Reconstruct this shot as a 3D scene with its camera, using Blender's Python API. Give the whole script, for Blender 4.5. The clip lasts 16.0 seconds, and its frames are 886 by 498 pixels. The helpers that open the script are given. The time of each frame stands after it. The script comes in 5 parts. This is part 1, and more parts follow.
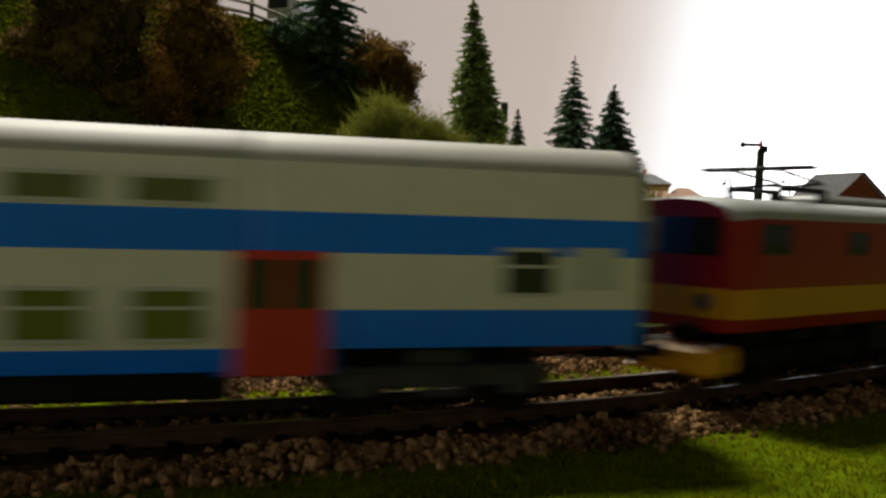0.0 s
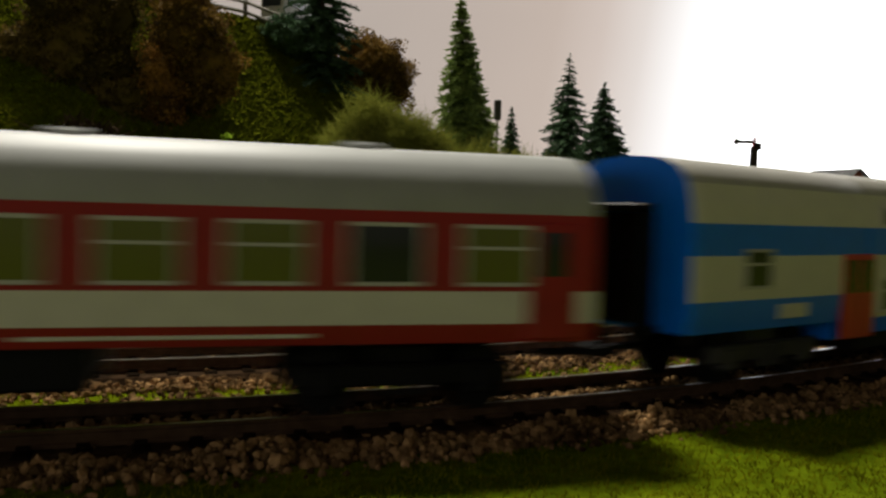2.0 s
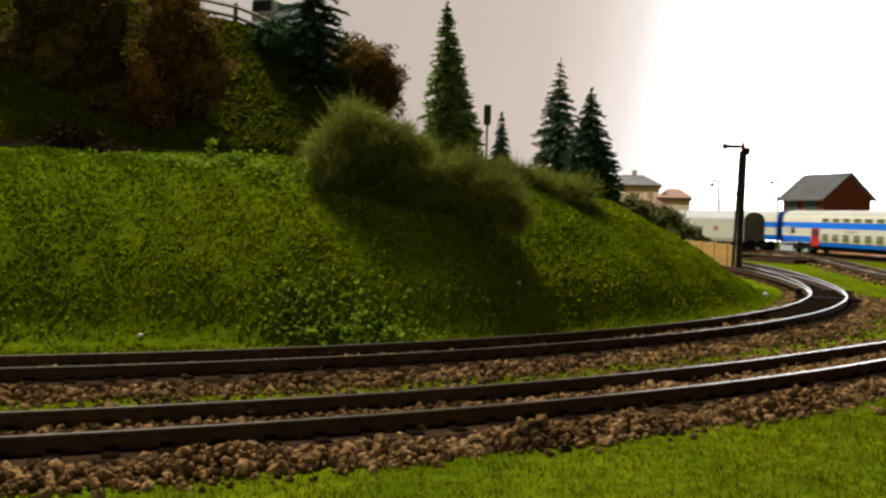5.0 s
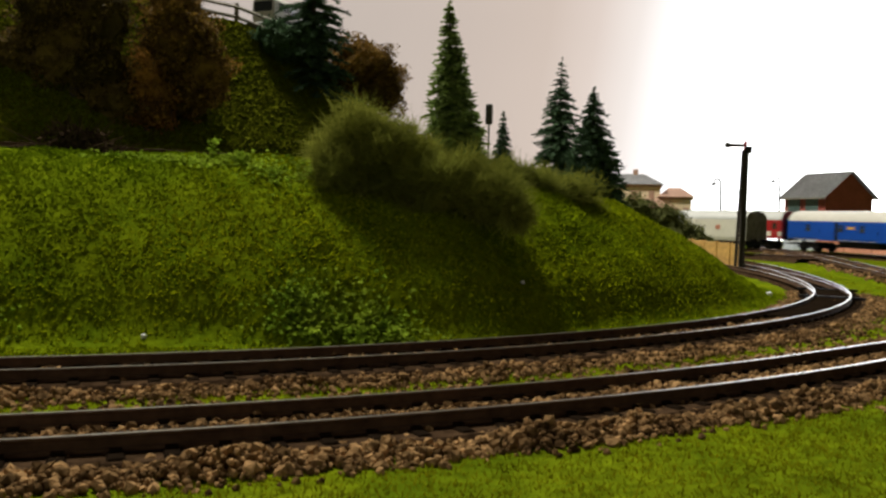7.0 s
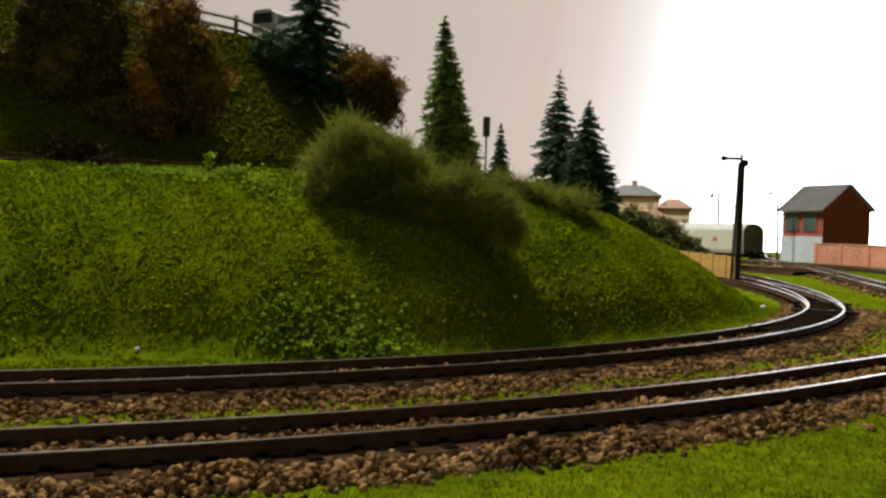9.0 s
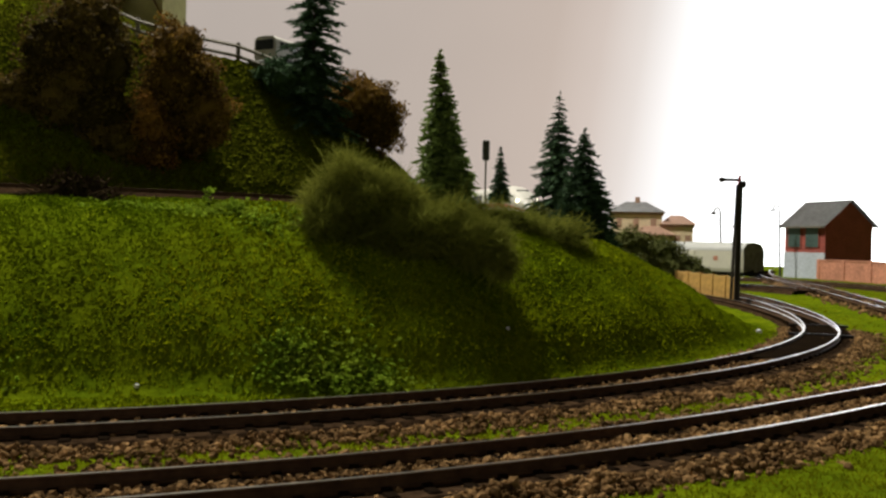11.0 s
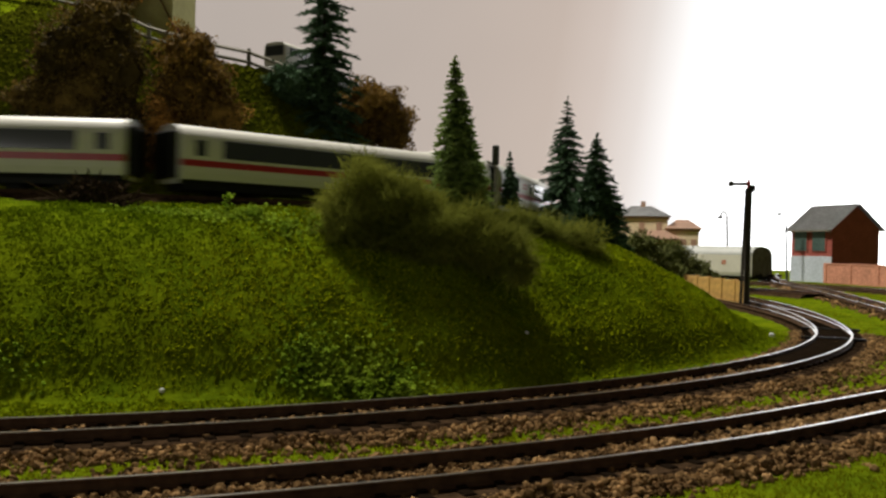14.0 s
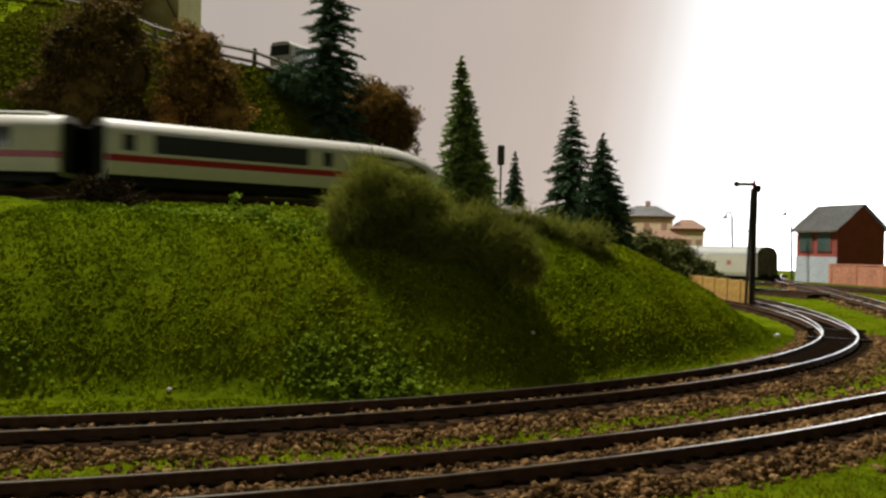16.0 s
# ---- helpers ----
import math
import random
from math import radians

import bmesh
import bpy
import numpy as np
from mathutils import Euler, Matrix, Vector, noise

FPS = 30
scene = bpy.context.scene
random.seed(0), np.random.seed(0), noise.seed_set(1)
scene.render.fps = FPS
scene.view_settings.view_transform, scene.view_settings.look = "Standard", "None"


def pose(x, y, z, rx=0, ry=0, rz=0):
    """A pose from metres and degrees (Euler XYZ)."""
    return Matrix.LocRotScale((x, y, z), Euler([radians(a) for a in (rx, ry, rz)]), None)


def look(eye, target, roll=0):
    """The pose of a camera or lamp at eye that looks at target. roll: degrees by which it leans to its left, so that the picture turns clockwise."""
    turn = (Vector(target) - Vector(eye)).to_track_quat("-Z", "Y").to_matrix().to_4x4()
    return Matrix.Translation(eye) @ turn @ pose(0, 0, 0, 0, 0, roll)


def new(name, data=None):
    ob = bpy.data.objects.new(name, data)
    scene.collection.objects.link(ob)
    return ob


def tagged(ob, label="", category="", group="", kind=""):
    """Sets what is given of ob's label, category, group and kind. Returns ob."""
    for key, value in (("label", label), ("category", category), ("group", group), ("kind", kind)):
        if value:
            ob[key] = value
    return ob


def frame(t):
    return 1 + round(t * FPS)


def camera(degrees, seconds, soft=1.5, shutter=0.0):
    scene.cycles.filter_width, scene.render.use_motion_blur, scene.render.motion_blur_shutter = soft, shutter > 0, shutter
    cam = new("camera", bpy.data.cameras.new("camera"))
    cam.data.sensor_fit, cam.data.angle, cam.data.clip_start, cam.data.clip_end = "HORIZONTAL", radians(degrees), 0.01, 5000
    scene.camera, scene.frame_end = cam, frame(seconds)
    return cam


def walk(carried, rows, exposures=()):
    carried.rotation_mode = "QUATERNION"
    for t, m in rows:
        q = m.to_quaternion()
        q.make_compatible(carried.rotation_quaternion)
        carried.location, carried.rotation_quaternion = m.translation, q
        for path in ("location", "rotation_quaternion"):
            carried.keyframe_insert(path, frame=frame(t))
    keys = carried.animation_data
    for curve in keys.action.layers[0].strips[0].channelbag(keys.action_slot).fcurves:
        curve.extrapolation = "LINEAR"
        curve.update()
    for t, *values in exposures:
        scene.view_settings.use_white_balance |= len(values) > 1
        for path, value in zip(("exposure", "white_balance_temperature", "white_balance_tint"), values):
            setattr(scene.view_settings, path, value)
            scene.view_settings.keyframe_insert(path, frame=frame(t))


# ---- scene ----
import itertools

# The layout is an H0-like model railway; plans below are in centimetres and CM turns them into metres.
CM = 0.01


def gaze(x, y, z, yaw, pitch, roll):
    """A camera pose from centimetres and degrees: yaw to the left of +y, pitch up, roll as in look()."""
    a, b = radians(yaw), radians(pitch)
    eye = Vector((x, y, z)) * CM
    ahead = Vector((-math.sin(a) * math.cos(b), math.cos(a) * math.cos(b), math.sin(b)))
    return look(eye, eye + ahead, roll)


cam = camera(53.3, 16.0, soft=2.6, shutter=0.6)
PATH = [
    (0, -1.345, 1.066, 3.056, -0.69, -1.89, 1.67),
    (0.5, -1.128, 1.026, 3.065, -0.58, -1.93, 1.51),
    (1, -1.032, 0.999, 3.005, -0.46, -1.94, 1.60),
    (1.5, -0.911, 0.900, 3.088, -0.45, -2.07, 1.79),
    (2, -0.829, 0.976, 3.102, -0.63, -2.07, 1.55),
    (2.5, -0.668, 0.958, 3.124, -0.71, -2.00, 1.50),
    (3, -0.577, 0.939, 3.023, -0.66, -2.00, 1.73),
    (3.5, -0.537, 0.900, 3.080, -0.88, -1.87, 1.86),
    (4, -0.432, 0.861, 3.182, -0.98, -1.83, 1.66),
    (6.5, -0.469, 0.910, 3.108, -0.84, -1.77, 1.41),
    (7, -0.527, 0.977, 3.147, -0.87, -1.82, 1.35),
    (7.5, -0.505, 1.012, 3.271, -1.09, -1.47, 1.07),
    (8, -0.495, 0.981, 3.233, -0.95, -1.37, 1.11),
    (8.5, -0.456, 0.810, 3.257, -0.83, -1.29, 1.52),
    (9, -0.287, 0.746, 3.314, -0.82, -1.21, 1.59),
    (9.5, 0.091, 0.257, 3.876, -0.27, -0.63, 1.13),
    (9.7, 0.106, 0.250, 3.907, -0.37, -0.45, 1.06),
    (12, 0.101, 0.143, 4.019, -0.36, -0.30, 1.19),
    (12.5, 0.005, 0.232, 3.958, -0.34, -0.33, 1.12),
    (13, -0.133, 0.099, 3.952, -0.12, -0.27, 1.11),
    (13.5, -0.462, 0.137, 3.800, -0.29, -0.23, 1.31),
    (14, -0.439, -0.022, 3.976, -0.20, -0.02, 1.02),
    (14.5, -0.357, 0.066, 4.061, -0.34, -0.09, 0.94),
    (15, -0.427, 0.150, 4.119, -0.37, -0.03, 0.84),
    (15.5, -0.507, -0.005, 4.080, -0.14, -0.09, 0.97),
    (16, -0.522, -0.068, 3.993, 0.06, -0.06, 1.14),
]
walk(cam, [(t, gaze(*row)) for t, *row in PATH], [(0, -0.25), (3.3, -0.25), (4.1, 0.0), (9.3, 0.0), (9.8, -0.2), (16, -0.2)])

# ---- light ----
world = bpy.data.worlds.new("world")
scene.world = world
world.use_nodes = True
world.node_tree.nodes["Background"].inputs[0].default_value = (0.9, 0.93, 1.0, 1)
world.node_tree.nodes["Background"].inputs[1].default_value = 0.003


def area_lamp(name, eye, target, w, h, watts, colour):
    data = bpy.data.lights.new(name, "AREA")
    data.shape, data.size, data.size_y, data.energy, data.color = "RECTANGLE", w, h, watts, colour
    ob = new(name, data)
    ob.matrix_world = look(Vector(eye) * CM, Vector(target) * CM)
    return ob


area_lamp("ceiling_lamp", (-40, 98, 134), (2, 32, 2), 0.2, 0.2, 45.0, (1.0, 0.95, 0.84))
# Added fill lamp, low at left front; no window stands there.
area_lamp("added_fill_light", (-62, -36, 11), (2, 30, 5), 0.6, 0.14, 0.78, (1.0, 0.97, 0.91))

# ---- materials ----


def material(name, colour, rough=0.6, metal=0.0, vary=0.25, scale=300.0, second=None, bump=0.3, spec=0.4, fine=None, glow=0.0, thin=0.0):
    """A surface with colour variation at two scales and a fine relief; sizes in 1/metre."""
    m = bpy.data.materials.new(name)
    m.use_nodes = True
    nt = m.node_tree
    bs = nt.nodes["Principled BSDF"]
    link = nt.links.new
    co = nt.nodes.new("ShaderNodeTexCoord")
    n1 = nt.nodes.new("ShaderNodeTexNoise")
    n1.inputs["Scale"].default_value, n1.inputs["Detail"].default_value = scale, 4
    n2 = nt.nodes.new("ShaderNodeTexNoise")
    n2.inputs["Scale"].default_value, n2.inputs["Detail"].default_value = scale * 0.13, 3
    for n in (n1, n2):
        link(co.outputs["Object"], n.inputs["Vector"])
    ramp = nt.nodes.new("ShaderNodeMapRange")
    ramp.inputs["From Min"].default_value, ramp.inputs["From Max"].default_value = 0.3, 0.7
    link(n2.outputs["Fac"], ramp.inputs["Value"])
    mix = nt.nodes.new("ShaderNodeMix")
    mix.data_type = "RGBA"
    b = second or tuple(c * (1 - vary) for c in colour)
    mix.inputs[6].default_value, mix.inputs[7].default_value = (*colour, 1), (*b, 1)
    link(ramp.outputs["Result"], mix.inputs[0])
    r2 = nt.nodes.new("ShaderNodeMapRange")
    r2.inputs["From Min"].default_value, r2.inputs["From Max"].default_value = 0.3, 0.7
    r2.inputs["To Min"].default_value, r2.inputs["To Max"].default_value = 1 - vary, 1 + vary * 0.6
    link(n1.outputs["Fac"], r2.inputs["Value"])
    mul = nt.nodes.new("ShaderNodeVectorMath")
    mul.operation = "SCALE"
    link(mix.outputs[2], mul.inputs[0])
    link(r2.outputs["Result"], mul.inputs["Scale"])
    out = mul.outputs[0]
    if fine:  # each loose piece a shade of its own
        geo = nt.nodes.new("ShaderNodeNewGeometry")
        r3 = nt.nodes.new("ShaderNodeMapRange")
        r3.inputs["To Min"].default_value, r3.inputs["To Max"].default_value = 1 - fine, 1 + fine
        link(geo.outputs["Random Per Island"], r3.inputs["Value"])
        mul2 = nt.nodes.new("ShaderNodeVectorMath")
        mul2.operation = "SCALE"
        link(out, mul2.inputs[0])
        link(r3.outputs["Result"], mul2.inputs["Scale"])
        out = mul2.outputs[0]
    link(out, bs.inputs["Base Color"])
    bs.inputs["Roughness"].default_value, bs.inputs["Metallic"].default_value = rough, metal
    bs.inputs["Specular IOR Level"].default_value = spec
    if spec <= 0.05:  # dull fibre and foam: no sheen at a glance
        bs.inputs["IOR"].default_value = 1.02
    if bump:
        bp = nt.nodes.new("ShaderNodeBump")
        bp.inputs["Strength"].default_value, bp.inputs["Distance"].default_value = bump, 0.0006
        link(n1.outputs["Fac"], bp.inputs["Height"])
        link(bp.outputs["Normal"], bs.inputs["Normal"])
    if thin:  # fibres and leaves let light through
        tr = nt.nodes.new("ShaderNodeBsdfTranslucent")
        link(out, tr.inputs["Color"])
        ms = nt.nodes.new("ShaderNodeMixShader")
        ms.inputs[0].default_value = thin
        link(bs.outputs[0], ms.inputs[1])
        link(tr.outputs[0], ms.inputs[2])
        link(ms.outputs[0], nt.nodes["Material Output"].inputs["Surface"])
    if glow:
        bs.inputs["Emission Color"].default_value, bs.inputs["Emission Strength"].default_value = (*colour, 1), glow
    return m


def glass_material(name, colour=(0.02, 0.025, 0.025), rough=0.08):
    m = bpy.data.materials.new(name)
    m.use_nodes = True
    bs = m.node_tree.nodes["Principled BSDF"]
    bs.inputs["Base Color"].default_value = (*colour, 1)
    bs.inputs["Roughness"].default_value = rough
    bs.inputs["Specular IOR Level"].default_value = 0.6
    return m


def backdrop_material():
    """Glowing pinkish grey backdrop; the white glare of a bright window is painted into its ramp."""
    m = bpy.data.materials.new("glowing_backdrop")
    m.use_nodes = True
    nt = m.node_tree
    nt.nodes.clear()
    out = nt.nodes.new("ShaderNodeOutputMaterial")
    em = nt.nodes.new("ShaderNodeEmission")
    co = nt.nodes.new("ShaderNodeTexCoord")
    sep = nt.nodes.new("ShaderNodeSeparateXYZ")
    nt.links.new(co.outputs["Object"], sep.inputs[0])
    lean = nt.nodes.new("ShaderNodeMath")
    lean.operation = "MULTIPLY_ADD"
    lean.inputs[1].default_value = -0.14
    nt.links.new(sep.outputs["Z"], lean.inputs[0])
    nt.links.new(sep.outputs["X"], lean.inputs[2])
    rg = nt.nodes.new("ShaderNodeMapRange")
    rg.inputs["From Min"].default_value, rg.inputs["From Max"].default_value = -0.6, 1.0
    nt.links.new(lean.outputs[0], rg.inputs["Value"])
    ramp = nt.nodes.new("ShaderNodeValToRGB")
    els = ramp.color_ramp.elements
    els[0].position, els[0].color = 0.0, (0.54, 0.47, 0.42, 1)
    # Painted glare far above white also lights the layout from the right.
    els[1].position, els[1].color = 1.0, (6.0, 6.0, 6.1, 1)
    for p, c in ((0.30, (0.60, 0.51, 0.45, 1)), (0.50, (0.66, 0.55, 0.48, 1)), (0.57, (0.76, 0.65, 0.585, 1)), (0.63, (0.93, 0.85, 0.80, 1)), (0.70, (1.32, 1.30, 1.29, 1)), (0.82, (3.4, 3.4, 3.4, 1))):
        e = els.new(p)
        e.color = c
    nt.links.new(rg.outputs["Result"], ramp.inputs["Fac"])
    ns = nt.nodes.new("ShaderNodeTexNoise")
    ns.inputs["Scale"].default_value = 2.5
    nt.links.new(co.outputs["Object"], ns.inputs["Vector"])
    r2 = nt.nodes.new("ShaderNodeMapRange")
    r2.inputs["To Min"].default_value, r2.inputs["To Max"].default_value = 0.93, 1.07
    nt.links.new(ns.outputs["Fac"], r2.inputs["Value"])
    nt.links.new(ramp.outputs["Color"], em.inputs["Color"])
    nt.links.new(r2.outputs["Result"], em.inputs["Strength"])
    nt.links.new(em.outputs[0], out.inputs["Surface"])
    return m


M = {
    "turf": material("turf", (0.125, 0.16, 0.004), 0.95, vary=0.4, scale=420, second=(0.065, 0.10, 0.003), bump=0.8, spec=0.02),
    "flock": material("yellow_flock", (0.195, 0.19, 0.004), 0.9, vary=0.35, scale=130, second=(0.12, 0.128, 0.004), bump=0, spec=0.02, fine=0.3, thin=0.4),
    # Darker and duller than the turf below; covers the upper slope.
    "dull_flock": material("dull_olive_flock", (0.082, 0.09, 0.005), 0.95, vary=0.25, scale=110, second=(0.055, 0.064, 0.004), bump=0, spec=0.02, fine=0.18),
    "blade": material("grass_fibre", (0.15, 0.205, 0.004), 0.9, vary=0.4, scale=90, second=(0.060, 0.115, 0.003), bump=0, spec=0.02, fine=0.25, thin=0.35),
    "crumb": material("foam_crumbs", (0.19, 0.212, 0.003), 0.95, vary=0.3, scale=60, second=(0.09, 0.138, 0.003), bump=0, spec=0.02, fine=0.32),
    "moss": material("moss_foam", (0.33, 0.43, 0.04), 0.95, vary=0.35, scale=600, second=(0.19, 0.30, 0.025), bump=0.4, spec=0.05, fine=0.4, thin=0.5),
    "ballast": material("cork_ballast", (0.28, 0.17, 0.075), 0.92, vary=0.45, scale=600, second=(0.10, 0.058, 0.026), bump=0.8, spec=0.04, fine=0.7),
    "bed": material("ballast_bed", (0.055, 0.033, 0.018), 0.95, vary=0.5, scale=600, bump=0.9, spec=0.02),
    "sleeper": material("sleeper_plastic", (0.012, 0.008, 0.005), 0.95, vary=0.3, scale=500, bump=0.2, spec=0.0),
    "rail": material("rail_web", (0.085, 0.05, 0.028), 0.8, vary=0.3, scale=500, bump=0.1, spec=0.06),
    "railtop": material("rail_head", (0.40, 0.38, 0.35), 0.28, metal=1.0, vary=0.2, scale=300, bump=0.05),
    "cream": material("cream_paint", (0.70, 0.675, 0.56), 0.35, vary=0.06, scale=200, bump=0.03),
    "white": material("white_paint", (0.52, 0.505, 0.45), 0.5, vary=0.06, scale=200, bump=0.03),
    "blue": material("blue_paint", (0.001, 0.18, 0.86), 0.32, vary=0.08, scale=200, bump=0.03),
    # Darker copy of the van's blue; shade on its sides is put in.
    "shaded_blue": material("shaded_blue_paint", (0.001, 0.050, 0.30), 0.45, vary=0.10, scale=200, bump=0.03, spec=0.2),
    "red": material("red_paint", (0.56, 0.035, 0.025), 0.35, vary=0.08, scale=200, bump=0.03),
    "crimson": material("crimson_paint", (0.33, 0.014, 0.018), 0.33, vary=0.10, scale=200, bump=0.03),
    "yellow": material("yellow_paint", (0.62, 0.30, 0.012), 0.35, vary=0.08, scale=200, bump=0.03),
    "grey_roof": material("grey_roof_paint", (0.47, 0.455, 0.40), 0.6, vary=0.08, scale=150, bump=0.05),
    "slate_roof": material("slate_grey_paint", (0.40, 0.41, 0.385), 0.55, vary=0.08, scale=150, bump=0.05),
    "black": material("black_plastic", (0.008, 0.008, 0.008), 0.6, vary=0.3, scale=300, bump=0.1, spec=0.15),
    "grey": material("grey_plastic", (0.05, 0.05, 0.042), 0.6, vary=0.25, scale=400, bump=0.2),
    "steel": material("bright_steel", (0.55, 0.55, 0.52), 0.3, metal=1.0, vary=0.15, scale=300, bump=0.05),
    "glass": glass_material("window_glass"),
    # Yellow-green of the hill seen through the windows, painted into solid panes.
    "pane": glass_material("hill_view_glass", (0.13, 0.14, 0.022), 0.15),
    "brick": material("red_brick", (0.34, 0.082, 0.062), 0.85, vary=0.25, scale=500, bump=0.5),
    "wallbrick": material("orange_brick", (0.62, 0.27, 0.17), 0.85, vary=0.3, scale=300, bump=0.4),
    "plaster": material("grey_plaster", (0.50, 0.55, 0.61), 0.9, vary=0.15, scale=250, bump=0.3),
    "slate": material("slate_tiles", (0.24, 0.24, 0.24), 0.75, vary=0.3, scale=350, bump=0.4),
    "villa": material("ochre_plaster", (0.74, 0.60, 0.40), 0.9, vary=0.12, scale=200, bump=0.2),
    "villatrim": material("rust_trim", (0.44, 0.27, 0.19), 0.85, vary=0.2, scale=300, bump=0.2),
    "teal": material("faded_green_panes", (0.06, 0.10, 0.09), 0.5, vary=0.3, scale=300, bump=0.1),
    "wood": material("weathered_wood", (0.20, 0.18, 0.14), 0.85, vary=0.35, scale=260, bump=0.5),
    "plank": material("pine_planks", (0.66, 0.39, 0.11), 0.7, vary=0.25, scale=220, bump=0.3),
    "post": material("creosoted_post", (0.045, 0.035, 0.028), 0.8, vary=0.4, scale=400, bump=0.4),
    "needle": material("spruce_needles", (0.21, 0.28, 0.07), 0.85, vary=0.4, scale=150, second=(0.11, 0.17, 0.05), bump=0, spec=0.1, fine=0.45, thin=0.4),
    "needle2": material("dark_fir_needles", (0.062, 0.112, 0.056), 0.85, vary=0.4, scale=150, bump=0, spec=0.1, fine=0.45, thin=0.25),
    "bark": material("bark", (0.05, 0.034, 0.022), 0.9, vary=0.4, scale=500, bump=0.6),
    "leaf": material("brown_olive_foliage", (0.13, 0.082, 0.018), 0.9, vary=0.5, scale=120, second=(0.06, 0.048, 0.012), bump=0, spec=0.1, fine=0.6, thin=0.25),
    "amber_leaf": material("amber_foliage", (0.22, 0.125, 0.022), 0.9, vary=0.5, scale=120, second=(0.08, 0.05, 0.012), bump=0, spec=0.1, fine=0.6, thin=0.25),
    "rust_leaf": material("rust_foliage", (0.34, 0.16, 0.03), 0.9, vary=0.5, scale=120, second=(0.08, 0.05, 0.010), bump=0, spec=0.1, fine=0.6, thin=0.35),
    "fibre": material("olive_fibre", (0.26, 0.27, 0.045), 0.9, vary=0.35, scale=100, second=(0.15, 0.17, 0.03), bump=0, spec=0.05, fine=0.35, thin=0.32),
    # Darker copy of the fibre; shade inside the tuft is put in.
    "shrub": material("shaded_core_fibre", (0.075, 0.088, 0.02), 0.95, vary=0.4, scale=160, bump=0.5, spec=0.03, fine=0.3),
    "foam": material("dull_green_foam", (0.15, 0.165, 0.055), 0.95, vary=0.4, scale=120, bump=0, spec=0.05, fine=0.45),
    "brush": material("dry_twigs", (0.05, 0.034, 0.02), 0.9, vary=0.4, scale=300, bump=0, spec=0.05, fine=0.4),
    "house": material("yellow_render", (0.40, 0.36, 0.16), 0.9, vary=0.12, scale=150, bump=0.2),
    "redroof": material("red_tiles", (0.22, 0.03, 0.02), 0.8, vary=0.25, scale=300, bump=0.4),
    "stone": material("white_chips", (0.62, 0.62, 0.58), 0.8, vary=0.2, scale=400, bump=0.3),
    "wallpaint": material("room_wall", (0.16, 0.145, 0.13), 0.9, vary=0.06, scale=3, bump=0.1),
    "carpet": material("room_floor", (0.20, 0.17, 0.14), 0.95, vary=0.3, scale=30, bump=0.3),
    "headlight": material("headlight", (1.0, 0.90, 0.55), 0.3, vary=0.0, bump=0, glow=9.0),
    "plywood": material("plywood", (0.34, 0.25, 0.14), 0.8, vary=0.2, scale=60, bump=0.2),
}

# ---- building helpers ----


def mesh_of(name, bm, mats):
    """A mesh in metres from a bmesh in centimetres."""
    bmesh.ops.scale(bm, vec=(CM, CM, CM), verts=bm.verts)
    me = bpy.data.meshes.new(name)
    bm.to_mesh(me)
    bm.free()
    for m in mats if isinstance(mats, (list, tuple)) else [mats]:
        me.materials.append(m)
    return me


def part(name, bm, mats, parent, label="", m=None):
    ob = new(name, mesh_of(name, bm, mats))
    ob.parent = parent
    if m is not None:
        ob.matrix_basis = m
    if label:
        tagged(ob, label)
    return ob


def stuff_part(name, verts, faces, mat, parent=None):
    me = bpy.data.meshes.new(name)
    me.from_pydata((np.asarray(verts) * CM).tolist(), [], faces)
    me.materials.append(mat)
    ob = new(name, me)
    ob.parent = parent
    return ob


def thing(name, x, y, z, label, category, turn=0.0, group=""):
    ob = new(name)
    ob.empty_display_size = 0.01
    ob.matrix_basis = spot(x, y, z, turn)
    return tagged(ob, label, category, group)


def spot(x, y, z, turn=0.0, tip=0.0, lean=0.0):
    return pose(x * CM, y * CM, z * CM, tip, lean, turn)


def box(bm, x0, x1, y0, y1, z0, z1, mat=0, bevel=0.0):
    r = bmesh.ops.create_cube(bm, size=1)
    vs = r["verts"]
    for v in vs:
        v.co = Vector((x0 + (v.co.x + 0.5) * (x1 - x0), y0 + (v.co.y + 0.5) * (y1 - y0), z0 + (v.co.z + 0.5) * (z1 - z0)))
    fs = {f for v in vs for f in v.link_faces}
    if bevel:
        es = list({e for f in fs for e in f.edges})
        fs = set(bmesh.ops.bevel(bm, geom=es, offset=bevel, segments=1, affect="EDGES")["faces"]) | {f for f in fs if f.is_valid}
    for f in fs:
        f.material_index = mat
    return bm


def one_box(x0, x1, y0, y1, z0, z1, bevel=0.0):
    return box(bmesh.new(), x0, x1, y0, y1, z0, z1, 0, bevel)


def rod(bm, a, b, r0, r1=None, n=8, mat=0):
    a, b = Vector(a), Vector(b)
    r = bmesh.ops.create_cone(bm, cap_ends=True, segments=n, radius1=r0, radius2=r0 if r1 is None else r1, depth=(b - a).length)
    q = (b - a).to_track_quat("Z", "Y").to_matrix().to_4x4()
    bmesh.ops.transform(bm, matrix=Matrix.Translation((a + b) / 2) @ q, verts=r["verts"])
    for f in {f for v in r["verts"] for f in v.link_faces}:
        f.material_index = mat
    return bm


def smooth(a, b, x):
    u = np.clip((np.asarray(x, float) - a) / (b - a), 0, 1)
    return u * u * (3 - 2 * u)


# ---- the plan, in centimetres ----
HUB = (-23.0, 64.0)          # centre of the two front curves
R_OUT, R_IN = 52.7, 46.8     # outer and inner curve
TURN_OUT, RUN = 38.0, 16.0   # the outer track runs straight for RUN after this angle
